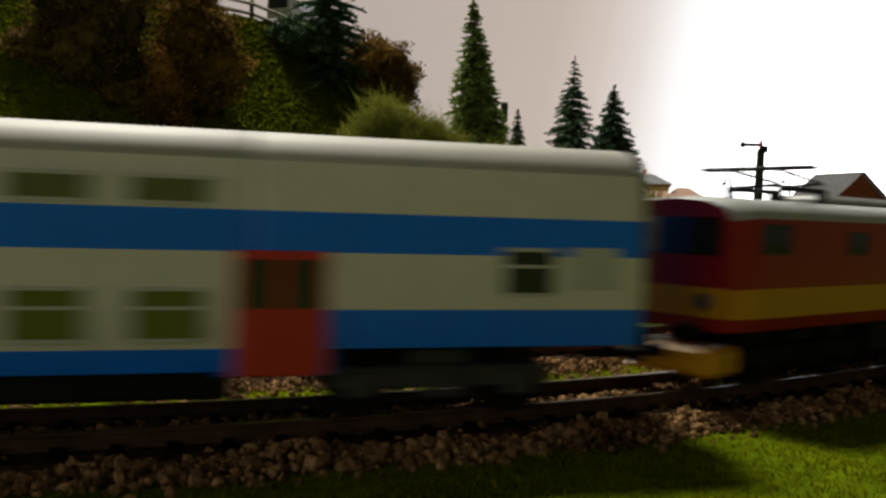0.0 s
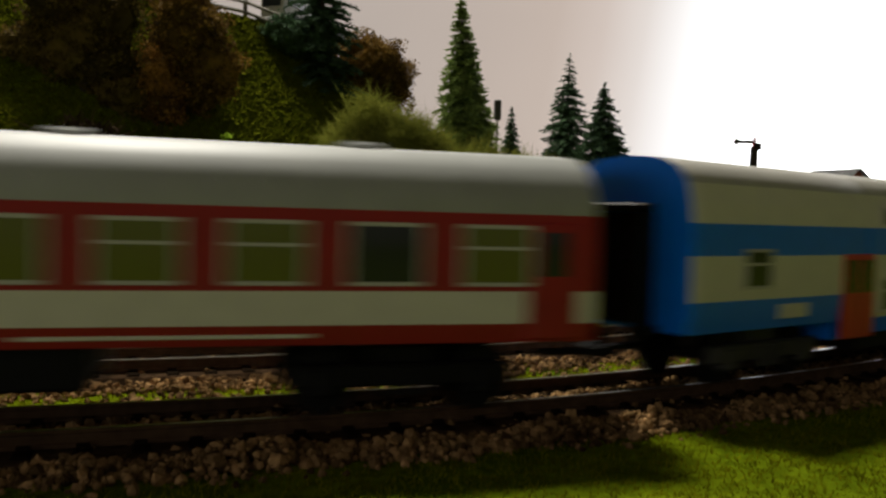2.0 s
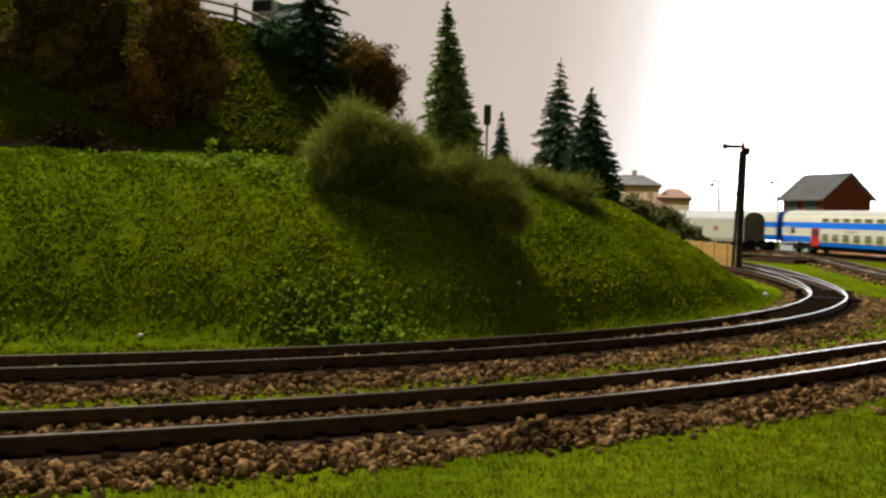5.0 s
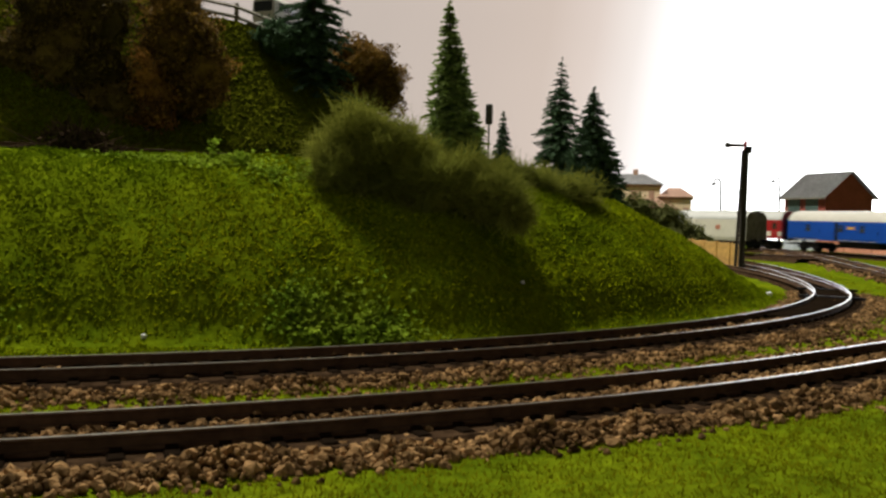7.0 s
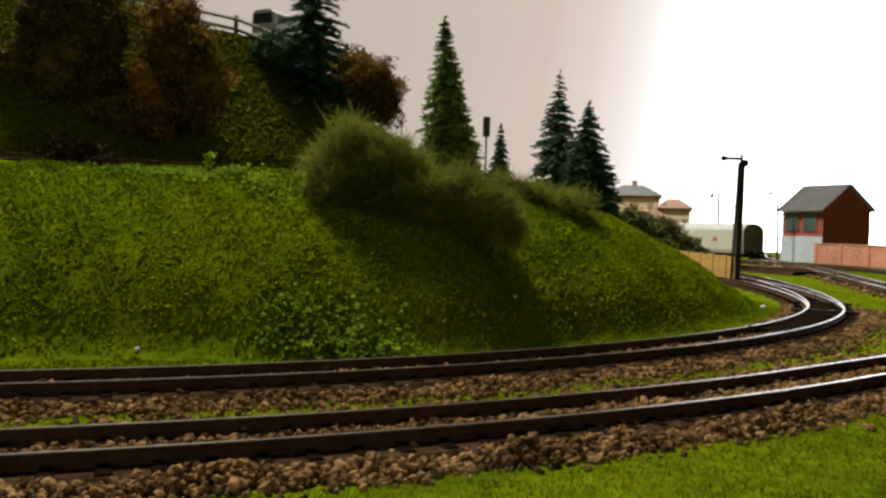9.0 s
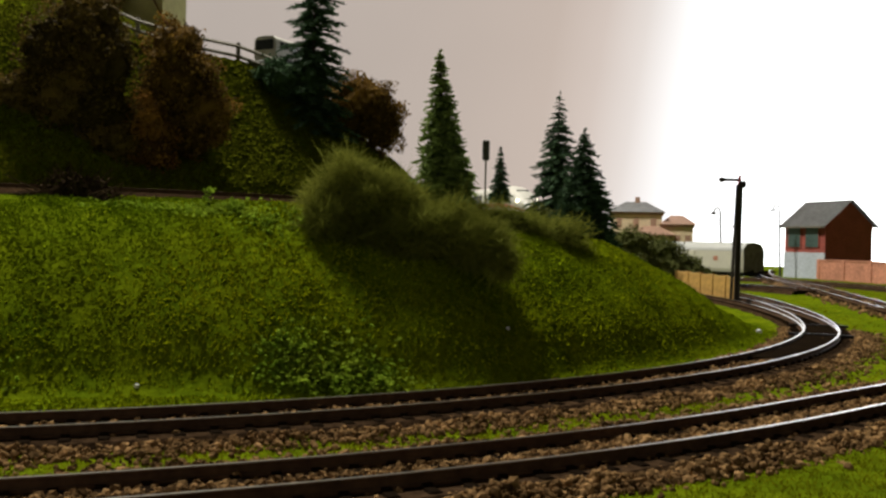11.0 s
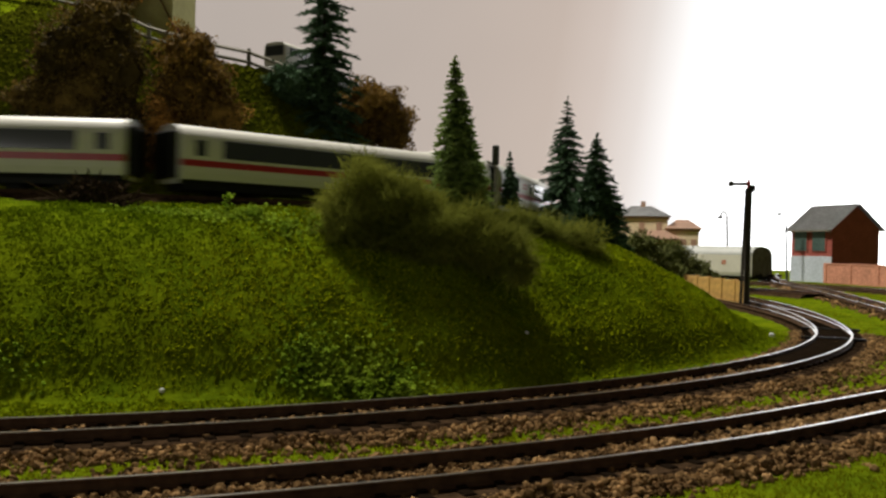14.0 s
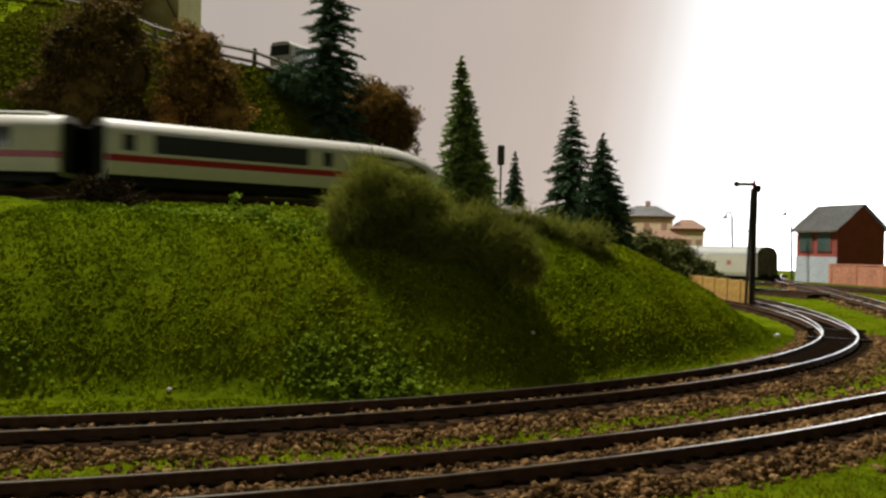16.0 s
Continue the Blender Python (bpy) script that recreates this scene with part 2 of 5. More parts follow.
HUB2 = (HUB[0] + RUN * math.cos(radians(TURN_OUT)), HUB[1] + RUN * math.sin(radians(TURN_OUT)))
ICE_HUB, R_ICE, Z_ICE = (-35.2, 90.8), 42.8, 6.85
GAUGE = 1.65


def table(y):
    return 0.9 * smooth(45, 85, y)


def ground(x, y):
    """Height of the scenery, rail heads being at table(y)."""
    x, y = np.asarray(x, float), np.asarray(y, float)
    base = table(y) - 0.42
    r = np.hypot(x - HUB[0], y - HUB[1])
    th = np.degrees(np.arctan2(x - HUB[0], HUB[1] - y))
    foot = 41.8 + 2.7 * smooth(18, 34, th)
    s = foot - r
    crest = np.interp(th, (-200, -60, 20, 40, 50, 57, 62, 66, 71, 77, 90), (5.9, 5.9, 5.8, 5.9, 5.6, 4.7, 3.3, 1.7, 0.5, 0.1, 0.0))
    crest = crest + (6.35 - crest) * (1 - smooth(20, 33, r))
    u = np.clip(s / (12.0 - 1.5 * smooth(20, 40, th)), 0, 1)
    h = crest * (1 - (1 - u) ** 2.4) * smooth(-0.08, 0.12, u)
    # the upper hill inside the loop of the upper line
    r2 = np.hypot(x - ICE_HUB[0], y - ICE_HUB[1])
    s2 = R_ICE - 2.3 - r2
    top = np.interp(x, (-60, -34, -22, -15, -12.3, -9.4, -6.1, -3, 1, 6, 12), (16.5, 12.4, 11.5, 10.7, 10.1, 8.0, 5.4, 3.6, 1.8, 0.7, 0.0))
    rise = np.minimum(top, 1.3 * np.clip(s2, 0, 40))
    rise = rise * smooth(0, 1.2, s2) + np.where(s2 > 9, np.clip(s2 - 10, 0, 9) * (0.08 + 0.45 * smooth(-18, -30, x)), 0) * (top > 8)
    h = h + rise
    # it all falls away before the outer line at the back
    back = np.hypot(x - HUB2[0], y - HUB2[1])
    h = h * (1 - smooth(36, 45, back) * smooth(60, 75, y)) * (1 - smooth(88, 100, y))
    bumps = 0.10 * np.sin(x * 1.3 + 0.7 * y) * np.sin(0.9 * y - 0.4 * x) + 0.07 * np.sin(2.9 * x + 1) * np.sin(2.3 * y)
    return base + h + bumps * smooth(0.3, 2.0, h) + 0.03 * np.sin(3.1 * x) * np.sin(2.7 * y + 1)


def axis_steps(*runs):
    """Grid lines: runs of (start, end, step)."""
    out = []
    for a, b, d in runs:
        out += list(np.arange(a, b, d))
    return np.array(out + [runs[-1][1]])


def build_ground():
    xs = axis_steps((-190, -60, 10), (-60, -30, 1.5), (-30, 30, 0.45), (30, 62, 1.2), (62, 200, 12))
    ys = axis_steps((-70, 4, 8), (4, 60, 0.45), (60, 105, 0.9), (105, 225, 8))
    X, Y = np.meshgrid(xs, ys)
    Z = ground(X, Y)
    v = np.stack([X, Y, Z], -1).reshape(-1, 3)
    n = len(xs)
    i = (np.arange(len(ys) - 1)[:, None] * n + np.arange(n - 1)).ravel()
    f = np.stack([i, i + 1, i + n + 1, i + n], -1).tolist()
    ob = stuff_part("ground", v, f, M["turf"])
    for p in ob.data.polygons:
        p.use_smooth = True
    return tagged(ob, "green flocked turf over the layout's table and hills", "ground", kind="structure")


build_ground()


def build_backdrop():
    bm = bmesh.new()
    n = 40
    low, high = [], []
    for i in range(n + 1):
        a = radians(-48 + 96 * i / n)
        p = Vector((math.sin(a) * 190, 40 + math.cos(a) * 175, 0))
        low.append(bm.verts.new(p + Vector((0, 0, -8))))
        high.append(bm.verts.new(p + Vector((0, 0, 78))))
    for i in range(n):
        bm.faces.new((low[i], low[i + 1], high[i + 1], high[i]))
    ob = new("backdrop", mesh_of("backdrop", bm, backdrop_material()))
    tagged(ob, "plain glowing pinkish backdrop with white window glare painted in", "backdrop", kind="structure")


build_backdrop()


def build_room():
    walls = (("wall_north", (-205, 215, 226, 232, -80, 200)), ("wall_south", (-205, 215, -86, -80, -80, 200)),
             ("wall_west", (-205, -199, -80, 226, -80, 200)), ("wall_east", (209, 215, -80, 226, -80, 200)))
    for name, b in walls:
        ob = new(name, mesh_of(name, one_box(*b), M["wallpaint"]))
        tagged(ob, "plain painted room wall around the layout", "wall", kind="structure")
    ob = new("floor", mesh_of("floor", one_box(-205, 215, -86, 232, -86, -80), M["carpet"]))
    tagged(ob, "brown carpeted room floor below the layout", "floor", kind="structure")
    ob = new("ceiling", mesh_of("ceiling", one_box(-205, 215, -86, 232, 200, 206), M["wallpaint"]))
    tagged(ob, "plain room ceiling above the layout", "ceiling", kind="structure")


build_room()

# ---- tracks ----


def outer_path(s):
    """Point, heading and height on the outer track, s centimetres from its foremost angle."""
    s0 = R_OUT * radians(TURN_OUT)
    if s < s0:
        a, hub, extra = s / R_OUT, HUB, 0.0
    elif s < s0 + RUN:
        a, hub, extra = radians(TURN_OUT), HUB, s - s0
    else:
        a, hub, extra = (s - RUN) / R_OUT, HUB2, 0.0
    x = hub[0] + R_OUT * math.sin(a) + extra * math.cos(a)
    y = hub[1] - R_OUT * math.cos(a) + extra * math.sin(a)
    return x, y, a, float(table(y))


def inner_path(s):
    a = s / R_IN
    x, y = HUB[0] + R_IN * math.sin(a), HUB[1] - R_IN * math.cos(a)
    return x, y, a, float(table(y))


def upper_path(s):
    a, wide = s / R_ICE, radians(56)
    if a > wide:
        b = wide + (s - R_ICE * wide) / 52.0
        cx, cy = ICE_HUB[0] + (R_ICE - 52.0) * math.sin(wide), ICE_HUB[1] - (R_ICE - 52.0) * math.cos(wide)
        return cx + 52.0 * math.sin(b), cy - 52.0 * math.cos(b), b, Z_ICE
    return ICE_HUB[0] + R_ICE * math.sin(a), ICE_HUB[1] - R_ICE * math.cos(a), a, Z_ICE


def siding_path(s):
    """A siding behind the curve, running away from it."""
    x0, y0, a0, k = 30.0, 46.0, radians(86), -1 / 300.0
    a = a0 + s * k
    x = x0 + (math.sin(a) - math.sin(a0)) / k
    y = y0 - (math.cos(a) - math.cos(a0)) / k
    return x, y, a, float(table(y))


def branch_path(s):
    """The turnout's diverging road."""
    x0, y0, a0, _ = inner_path(R_IN * radians(60))
    a = a0 + s / 37.0
    x = x0 + 37.0 * (math.sin(a) - math.sin(a0))
    y = y0 - 37.0 * (math.cos(a) - math.cos(a0))
    return x, y, a, float(table(y))


RAIL = ((-0.10, -0.25, 0), (-0.10, -0.21, 0), (-0.035, -0.18, 0), (-0.035, -0.07, 0), (-0.055, -0.05, 0), (-0.055, -0.008, 0), (-0.042, 0.0, 1),
        (0.042, 0.0, 0), (0.055, -0.008, 0), (0.055, -0.05, 0), (0.035, -0.07, 0), (0.035, -0.18, 0), (0.10, -0.21, 0), (0.10, -0.25, 0))


def sweep_rail(path, s0, s1, offset, step=0.6):
    bm = bmesh.new()
    rings = []
    n = max(2, int((s1 - s0) / step))
    for i in range(n + 1):
        x, y, a, z = path(s0 + (s1 - s0) * i / n)
        nx, ny = math.sin(a), -math.cos(a)
        rings.append([bm.verts.new((x + nx * (offset + u), y + ny * (offset + u), z + w)) for u, w, _ in RAIL])
    for p, q in zip(rings[:-1], rings[1:]):
        for j in range(len(RAIL) - 1):
            f = bm.faces.new((p[j], q[j], q[j + 1], p[j + 1]))
            f.material_index = RAIL[j][2]
            f.smooth = False
    for r in (rings[0], rings[-1]):
        bm.faces.new(r)
    return bm


def ribbon(path, s0, s1, half, top, depth, step=1.0, mat=None, shoulder=0.4):
    bm = bmesh.new()
    prof = ((-half - shoulder, -depth), (-half, top), (half, top), (half + shoulder, -depth))
    n = max(2, int((s1 - s0) / step))
    rings = []
    for i in range(n + 1):
        x, y, a, z = path(s0 + (s1 - s0) * i / n)
        nx, ny = math.sin(a), -math.cos(a)
        rings.append([bm.verts.new((x + nx * u, y + ny * u, z + w)) for u, w in prof])
    for p, q in zip(rings[:-1], rings[1:]):
        for j in range(4):
            bm.faces.new((p[j], q[j], q[(j + 1) % 4], p[(j + 1) % 4]))
    return bm


def build_track(name, path, s0, s1, label, sleepers=(0, 0), pitch=0.75):
    top = tagged(new(name), label, "railway track", kind="structure")
    bed = part("ballast_bed", ribbon(path, s0, s1, 1.45, -0.275, 0.62), M["bed"], top)
    for off in (-GAUGE / 2, GAUGE / 2):
        part("rail", sweep_rail(path, s0, s1, off), [M["rail"], M["railtop"]], top, "dark rail with a polished head")
    shape = mesh_of("sleeper", one_box(-0.13, 0.13, -1.35, 1.35, -0.36, -0.24, 0.03), M["sleeper"])
    chair = bmesh.new()
    for off in (-GAUGE / 2, GAUGE / 2):
        for d in (-0.13, 0.13):
            box(chair, -0.09, 0.09, off + d - 0.05, off + d + 0.05, -0.26, -0.19)
    chair = mesh_of("rail_chair", chair, M["sleeper"])
    a, b = sleepers
    s = s0
    rest_v, rest_f = [], []
    while s < s1:
        x, y, h, z = path(s)
        if a <= s <= b:
            for nm, me in (("sleeper", shape), ("rail_chairs", chair)):
                ob = new(nm, me)
                ob.parent = top
                ob.matrix_basis = spot(x, y, z, math.degrees(h))
        else:
            k = len(rest_v)
            c, sn = math.cos(h), math.sin(h)
            for u, v, w in ((-.13, -1.35, -.36), (.13, -1.35, -.36), (.13, 1.35, -.36), (-.13, 1.35, -.36), (-.13, -1.35, -.24), (.13, -1.35, -.24), (.13, 1.35, -.24), (-.13, 1.35, -.24)):
                rest_v.append((x + c * u - sn * v, y + sn * u + c * v, z + w))
            rest_f += [tuple(k + i for i in q) for q in ((4, 5, 6, 7), (0, 1, 5, 4), (1, 2, 6, 5), (2, 3, 7, 6), (3, 0, 4, 7))]
        s += pitch
    if rest_v:
        tagged(stuff_part("sleepers_beyond", rest_v, rest_f, M["sleeper"], top), kind="stuff")
    return top


def stub_path(s):
    """The short straight road on which the wagon stands."""
    a = radians(122)
    x, y = 25.0 + s * math.cos(a), 85.0 + s * math.sin(a)
    return x, y, a, float(table(85))


DEG_OUT, DEG_IN, DEG_ICE = R_OUT * radians(1), R_IN * radians(1), R_ICE * radians(1)
build_track("track_outer", outer_path, -DEG_OUT * 70, DEG_OUT * 262 + RUN, "brown-sleepered outer curve of model railway track in cork ballast", (8, 42))
build_track("track_inner", inner_path, -DEG_IN * 40, DEG_IN * 128, "brown-sleepered inner curve of model railway track at the hill foot", (6, 62))
build_track("track_upper", upper_path, -DEG_ICE * 75, DEG_ICE * 262, "model railway track on a shelf behind the hill crest")
build_track("track_siding", siding_path, 0, 105, "model railway siding on a dark ballast bed")
build_track("track_stub", stub_path, -12, 16, "short straight model railway siding under a wagon")
turnout = build_track("track_branch", branch_path, 5.0, 40, "diverging road of a model railway turnout")
part("turnout_plate", ribbon(inner_path, DEG_IN * 50, DEG_IN * 72, 0.74, -0.13, 0.3, shoulder=0.02), M["sleeper"], turnout, "flat black plastic turnout base")
for d in (64, 71):
    x, y, a, z = inner_path(DEG_IN * d)
    part("tie_bar", one_box(-0.1, 0.1, -1.5, 1.5, -0.2, -0.06, 0.02), M["black"], turnout, m=spot(x, y, z, math.degrees(a)))


def build_trestle():
    """The bare plywood shelf that carries the upper loop where there is no hill under it."""
    top = thing("track_shelf", 0, 0, 0, "bare plywood shelf carrying the upper track loop on posts", "trestle")
    part("deck", ribbon(upper_path, DEG_ICE * 62, DEG_ICE * 262, 2.4, -0.63, 1.4, shoulder=0.0), M["plywood"], top)
    for d in range(84, 262, 20):
        x, y, a, z = upper_path(DEG_ICE * d)
        if abs(math.hypot(x - HUB2[0], y - HUB2[1]) - R_OUT) < 6:
            continue
        part("post", rod(bmesh.new(), (x, y, float(ground(x, y)) - 0.3), (x, y, z - 1.35), 0.6), M["plywood"], top)


build_trestle()

# ---- rolling stock: x ahead, y to the hill side, z up from the rail head ----


def shell(length, prof, bands, nose=None):
    """A body swept along x from a half profile [(y, z)] bottom to roof centre; bands: [(z, slot)] by face height."""
    bm = bmesh.new()
    full = [(-y, z) for y, z in prof] + [(y, z) for y, z in reversed(prof[:-1])]
    xs = nose(length) if nose else [(-length / 2, 0.97, 0.0), (-length / 2 + 0.12, 1.0, 0.0), (length / 2 - 0.12, 1.0, 0.0), (length / 2, 0.97, 0.0)]
    rings = []
    for x, k, drop in xs:
        zm = prof[0][1]
        rings.append([bm.verts.new((x, y * k, zm + (z - zm) * (1 - drop))) for y, z in full])
    n = len(full)
    for p, q in zip(rings[:-1], rings[1:]):
        for j in range(n):
            f = bm.faces.new((p[j], q[j], q[(j + 1) % n], p[(j + 1) % n]))
            zc = sum(full[i][1] for i in (j, (j + 1) % n)) / 2
            slot = 0
            for z, s, *_ in bands:
                if zc >= z:
                    slot = s
            f.material_index = slot
            f.smooth = zc >= bands[-1][0]
    for r in (rings[0], rings[-1]):
        f = bm.faces.new(r)
        f.material_index = bands[0][2] if len(bands[0]) > 2 else bands[0][1]
    bmesh.ops.recalc_face_normals(bm, faces=bm.faces)
    return bm


def window(parent, x0, x1, z0, z1, y, frame_mat, glass, name="window", divided=False, inset=0.0):
    """A framed pane on both sides of a vehicle; y is the half width of the wall there."""
    for s in (-1, 1):
        fr = bmesh.new()
        t = 0.06
        a, b = sorted((s * (y - 0.05), s * (y + 0.03)))
        for bx in ((x0, x1, z0, z0 + t), (x0, x1, z1 - t, z1), (x0, x0 + t, z0 + t, z1 - t), (x1 - t, x1, z0 + t, z1 - t)):
            box(fr, bx[0], bx[1], a, b, bx[2], bx[3])
        if divided:
            zm = z0 + (z1 - z0) * 0.62
            box(fr, x0 + t, x1 - t, a, b, zm - 0.025, zm + 0.025)
        w = part(name, fr, frame_mat, parent)
        a, b = sorted((s * (y - 0.04), s * (y + 0.012)))
        part("pane", one_box(x0 + t, x1 - t, a, b, z0 + t, z1 - t), glass, w)


def plate(parent, name, x0, x1, z0, z1, y, mat, label="", d=0.02, sides=(-1, 1)):
    for s in sides:
        a, b = sorted((s * (y - 0.05), s * (y + d)))
        part(name, one_box(x0, x1, a, b, z0, z1, 0.008), mat, parent, label)


def bogie(parent, x, base=2.6, r=0.5, mat="black", frame=None):
    bm = bmesh.new()
    for s in (-1, 1):
        box(bm, -base / 2 - 0.5, base / 2 + 0.5, s * 0.98 - 0.12, s * 0.98 + 0.12, 0.42, 0.78, bevel=0.04)
        for d in (-base / 2, base / 2):
            box(bm, d - 0.22, d + 0.22, s * 1.0 - 0.16, s * 1.0 + 0.16, 0.28, 0.72, bevel=0.05)
        for k in range(4):
            rod(bm, (-0.3 + 0.2 * k, s * 1.12, 0.3), (-0.3 + 0.2 * k, s * 1.12, 0.72), 0.07, n=6)
    box(bm, -0.5, 0.5, -0.9, 0.9, 0.45, 1.0)
    b = part("bogie", bm, M[frame or mat], parent, m=spot(x, 0, 0))
    for d in (-base / 2, base / 2):
        w = bmesh.new()
        for s in (-1, 1):
            rod(w, (d, s * 0.70, r), (d, s * 0.86, r), r, n=20)
            rod(w, (d, s * 0.62, r), (d, s * 0.70, r), r + 0.07, n=20)
        rod(w, (d, -0.7, r), (d, 0.7, r), 0.12, n=8)
        part("wheelset", w, M["black"], b)
    return b


def buffers(parent, x, z=1.15):
    for e in (-1, 1):
        for s in (-0.75, 0.75):
            bm = rod(bmesh.new(), (e * (x - 0.02), s, z), (e * (x + 0.42), s, z), 0.09, n=10)
            rod(bm, (e * (x + 0.42), s, z), (e * (x + 0.48), s, z), 0.2, n=14)
            part("buffer", bm, M["black"], parent)
        part("coupling", box(rod(bmesh.new(), (e * (x - 0.4), 0, 0.75), (e * (x + 0.7), 0, 0.75), 0.07), e * (x + 0.6) - 0.1, e * (x + 0.6) + 0.1, -0.35, 0.35, 0.65, 0.85), M["black"], parent)


def gangway(parent, x, z0=1.2, z1=3.3, w=0.55):
    for e in (-1, 1):
        a, b = sorted((e * (x - 0.02), e * (x + 0.42)))
        bm = bmesh.new()
        box(bm, a, b, -w - 0.14, -w, z0, z1, bevel=0.04)
        box(bm, a, b, w, w + 0.14, z0, z1, bevel=0.04)
        box(bm, a, b, -w - 0.14, w + 0.14, z1, z1 + 0.16, bevel=0.04)
        part("gangway", bm, M["black"], parent)
        a, b = sorted((e * (x - 0.05), e * (x + 0.03)))
        part("end_door", one_box(a, b, -w + 0.02, w - 0.02, z0, z1 - 0.02), M["black"], parent)


def double_decker(label):
    L, W = 22.6, 1.55
    car = thing("double_deck_coach", 0, 0, 0, label, "railway coach", group="double-deck coaches of the passing train")
    prof = [(1.44, 0.80), (1.50, 1.14), (W, 1.70), (W, 2.53), (W, 3.12), (1.50, 3.50), (1.42, 3.84), (1.20, 4.12), (0.75, 4.30), (0, 4.36)]
    mats = [M["cream"], M["blue"], M["grey_roof"]]
    # the low middle between the doors
    mid = shell(10.2, prof, [(0, 1, 1), (1.10, 0), (2.5, 1), (3.1, 0), (3.8, 2)])
    body = part("body", mid, mats, car, "cream body with two blue bands")
    endprof = [(1.48, 1.12), (1.52, 1.40)] + prof[2:]
    for e in (-1, 1):
        bm = shell((L - 10.2) / 2, endprof, [(0, 1, 1), (1.68, 0), (2.5, 1), (3.1, 0), (3.8, 2)])
        part("body_end", bm, mats, car, "cream and blue end above the bogie", m=spot(e * (L + 10.2) / 4, 0, 0))
        part("entrance_sill", one_box(e * 5.5 - 0.8, e * 5.5 + 0.8, -1.40, 1.40, 0.72, 1.14), M["blue"], car)
    for e in (-1, 1):
        for s in (-1, 1):
            a, b = sorted((s * (W - 0.05), s * (W + 0.035)))
            d = part("door", one_box(e * 5.5 - 0.66, e * 5.5 + 0.66, a, b, 0.74, 2.55, 0.02), M["red"], car, "red entrance door")
            a, b = sorted((s * (W - 0.04), s * (W + 0.045)))
            for k in (-0.32, 0.32):
                part("door_window", one_box(e * 5.5 + k - 0.24, e * 5.5 + k + 0.24, a, b, 1.72, 2.42), M["glass"], d)
            part("door_seam", one_box(e * 5.5 - 0.02, e * 5.5 + 0.02, a, b, 0.78, 2.5), M["crimson"], d)
    for k in range(6):
        x = -3.95 + 1.58 * k
        window(car, x - 0.52, x + 0.52, 1.24, 2.02, 1.545, M["white"], M["pane"], divided=True)
        window(car, x - 0.56, x + 0.56, 3.15, 3.58, 1.545, M["white"], M["pane"])
    for e in (-1, 1):
        window(car, e * 9.3 - 0.45, e * 9.3 + 0.45, 1.90, 2.66, W, M["white"], M["glass"], divided=True)
        bogie(car, e * 8.1, frame="grey")
    plate(car, "number_board", -0.9, 0.9, 2.28, 2.33, W, M["grey"])
    plate(car, "number_board", -0.6, 0.6, 2.18, 2.21, W, M["grey"])
    plate(car, "class_board", -8.5, -7.5, 1.30, 1.58, 1.535, M["cream"])
    plate(car, "route_board", 10.0, 10.8, 2.02, 2.68, W, M["white"], "pale route board")
    part("underframe", one_box(-4.9, 4.9, -1.2, 1.2, 0.35, 0.84, 0.05), M["black"], car)
    gangway(car, L / 2)
    buffers(car, L / 2)
    return car


def red_coach():
    L, W = 21.3, 1.52
    car = thing("dining_coach", 0, 0, 0, "crimson passenger coach with a cream waist band and grey roof", "railway coach")
    prof = [(1.46, 1.15), (W, 1.45), (W, 1.96), (W, 2.6), (W, 3.18), (1.40, 3.52), (1.12, 3.88), (0.7, 4.12), (0, 4.22)]
    part("body", shell(L, prof, [(0, 0, 0), (1.44, 1), (1.95, 0), (3.1, 2)]), [M["crimson"], M["cream"], M["slate_roof"]], car, "crimson body with a cream waist band")
    for k in range(10):
        x = -7.12 + 1.78 * k
        window(car, x - 0.60, x + 0.60, 2.04, 3.0, W, M["white"], M["pane"] if k % 4 else M["glass"], divided=k % 3 != 2)
    for e in (-1, 1):
        for s in (-1, 1):
            a, b = sorted((s * (W - 0.05), s * (W + 0.025)))
            d = part("door", one_box(e * 9.85 - 0.42, e * 9.85 + 0.42, a, b, 1.2, 3.05, 0.02), M["crimson"], car, "crimson end door")
            a, b = sorted((s * (W - 0.04), s * (W + 0.035)))
            part("door_window", one_box(e * 9.85 - 0.24, e * 9.85 + 0.24, a, b, 2.2, 2.9), M["glass"], d)
        bogie(car, e * 7.6)
    plate(car, "name_board", -6.3, -1.8, 1.26, 1.32, 1.49, M["cream"])
    plate(car, "name_board", 2.0, 6.0, 1.26, 1.32, 1.49, M["cream"])
    for x in (-7, -2.5, 2.5, 7):
        part("roof_vent", one_box(x - 0.3, x + 0.3, -0.25, 0.25, 4.12, 4.30, 0.05), M["slate_roof"], car)
    part("battery_box", one_box(-2.6, -0.6, -1.25, 1.25, 0.45, 1.16, 0.05), M["black"], car)
    part("equipment_box", one_box(1.4, 3.0, -1.25, 1.25, 0.5, 1.16, 0.05), M["black"], car)
    gangway(car, L / 2, z1=3.2)
    buffers(car, L / 2)
    return car


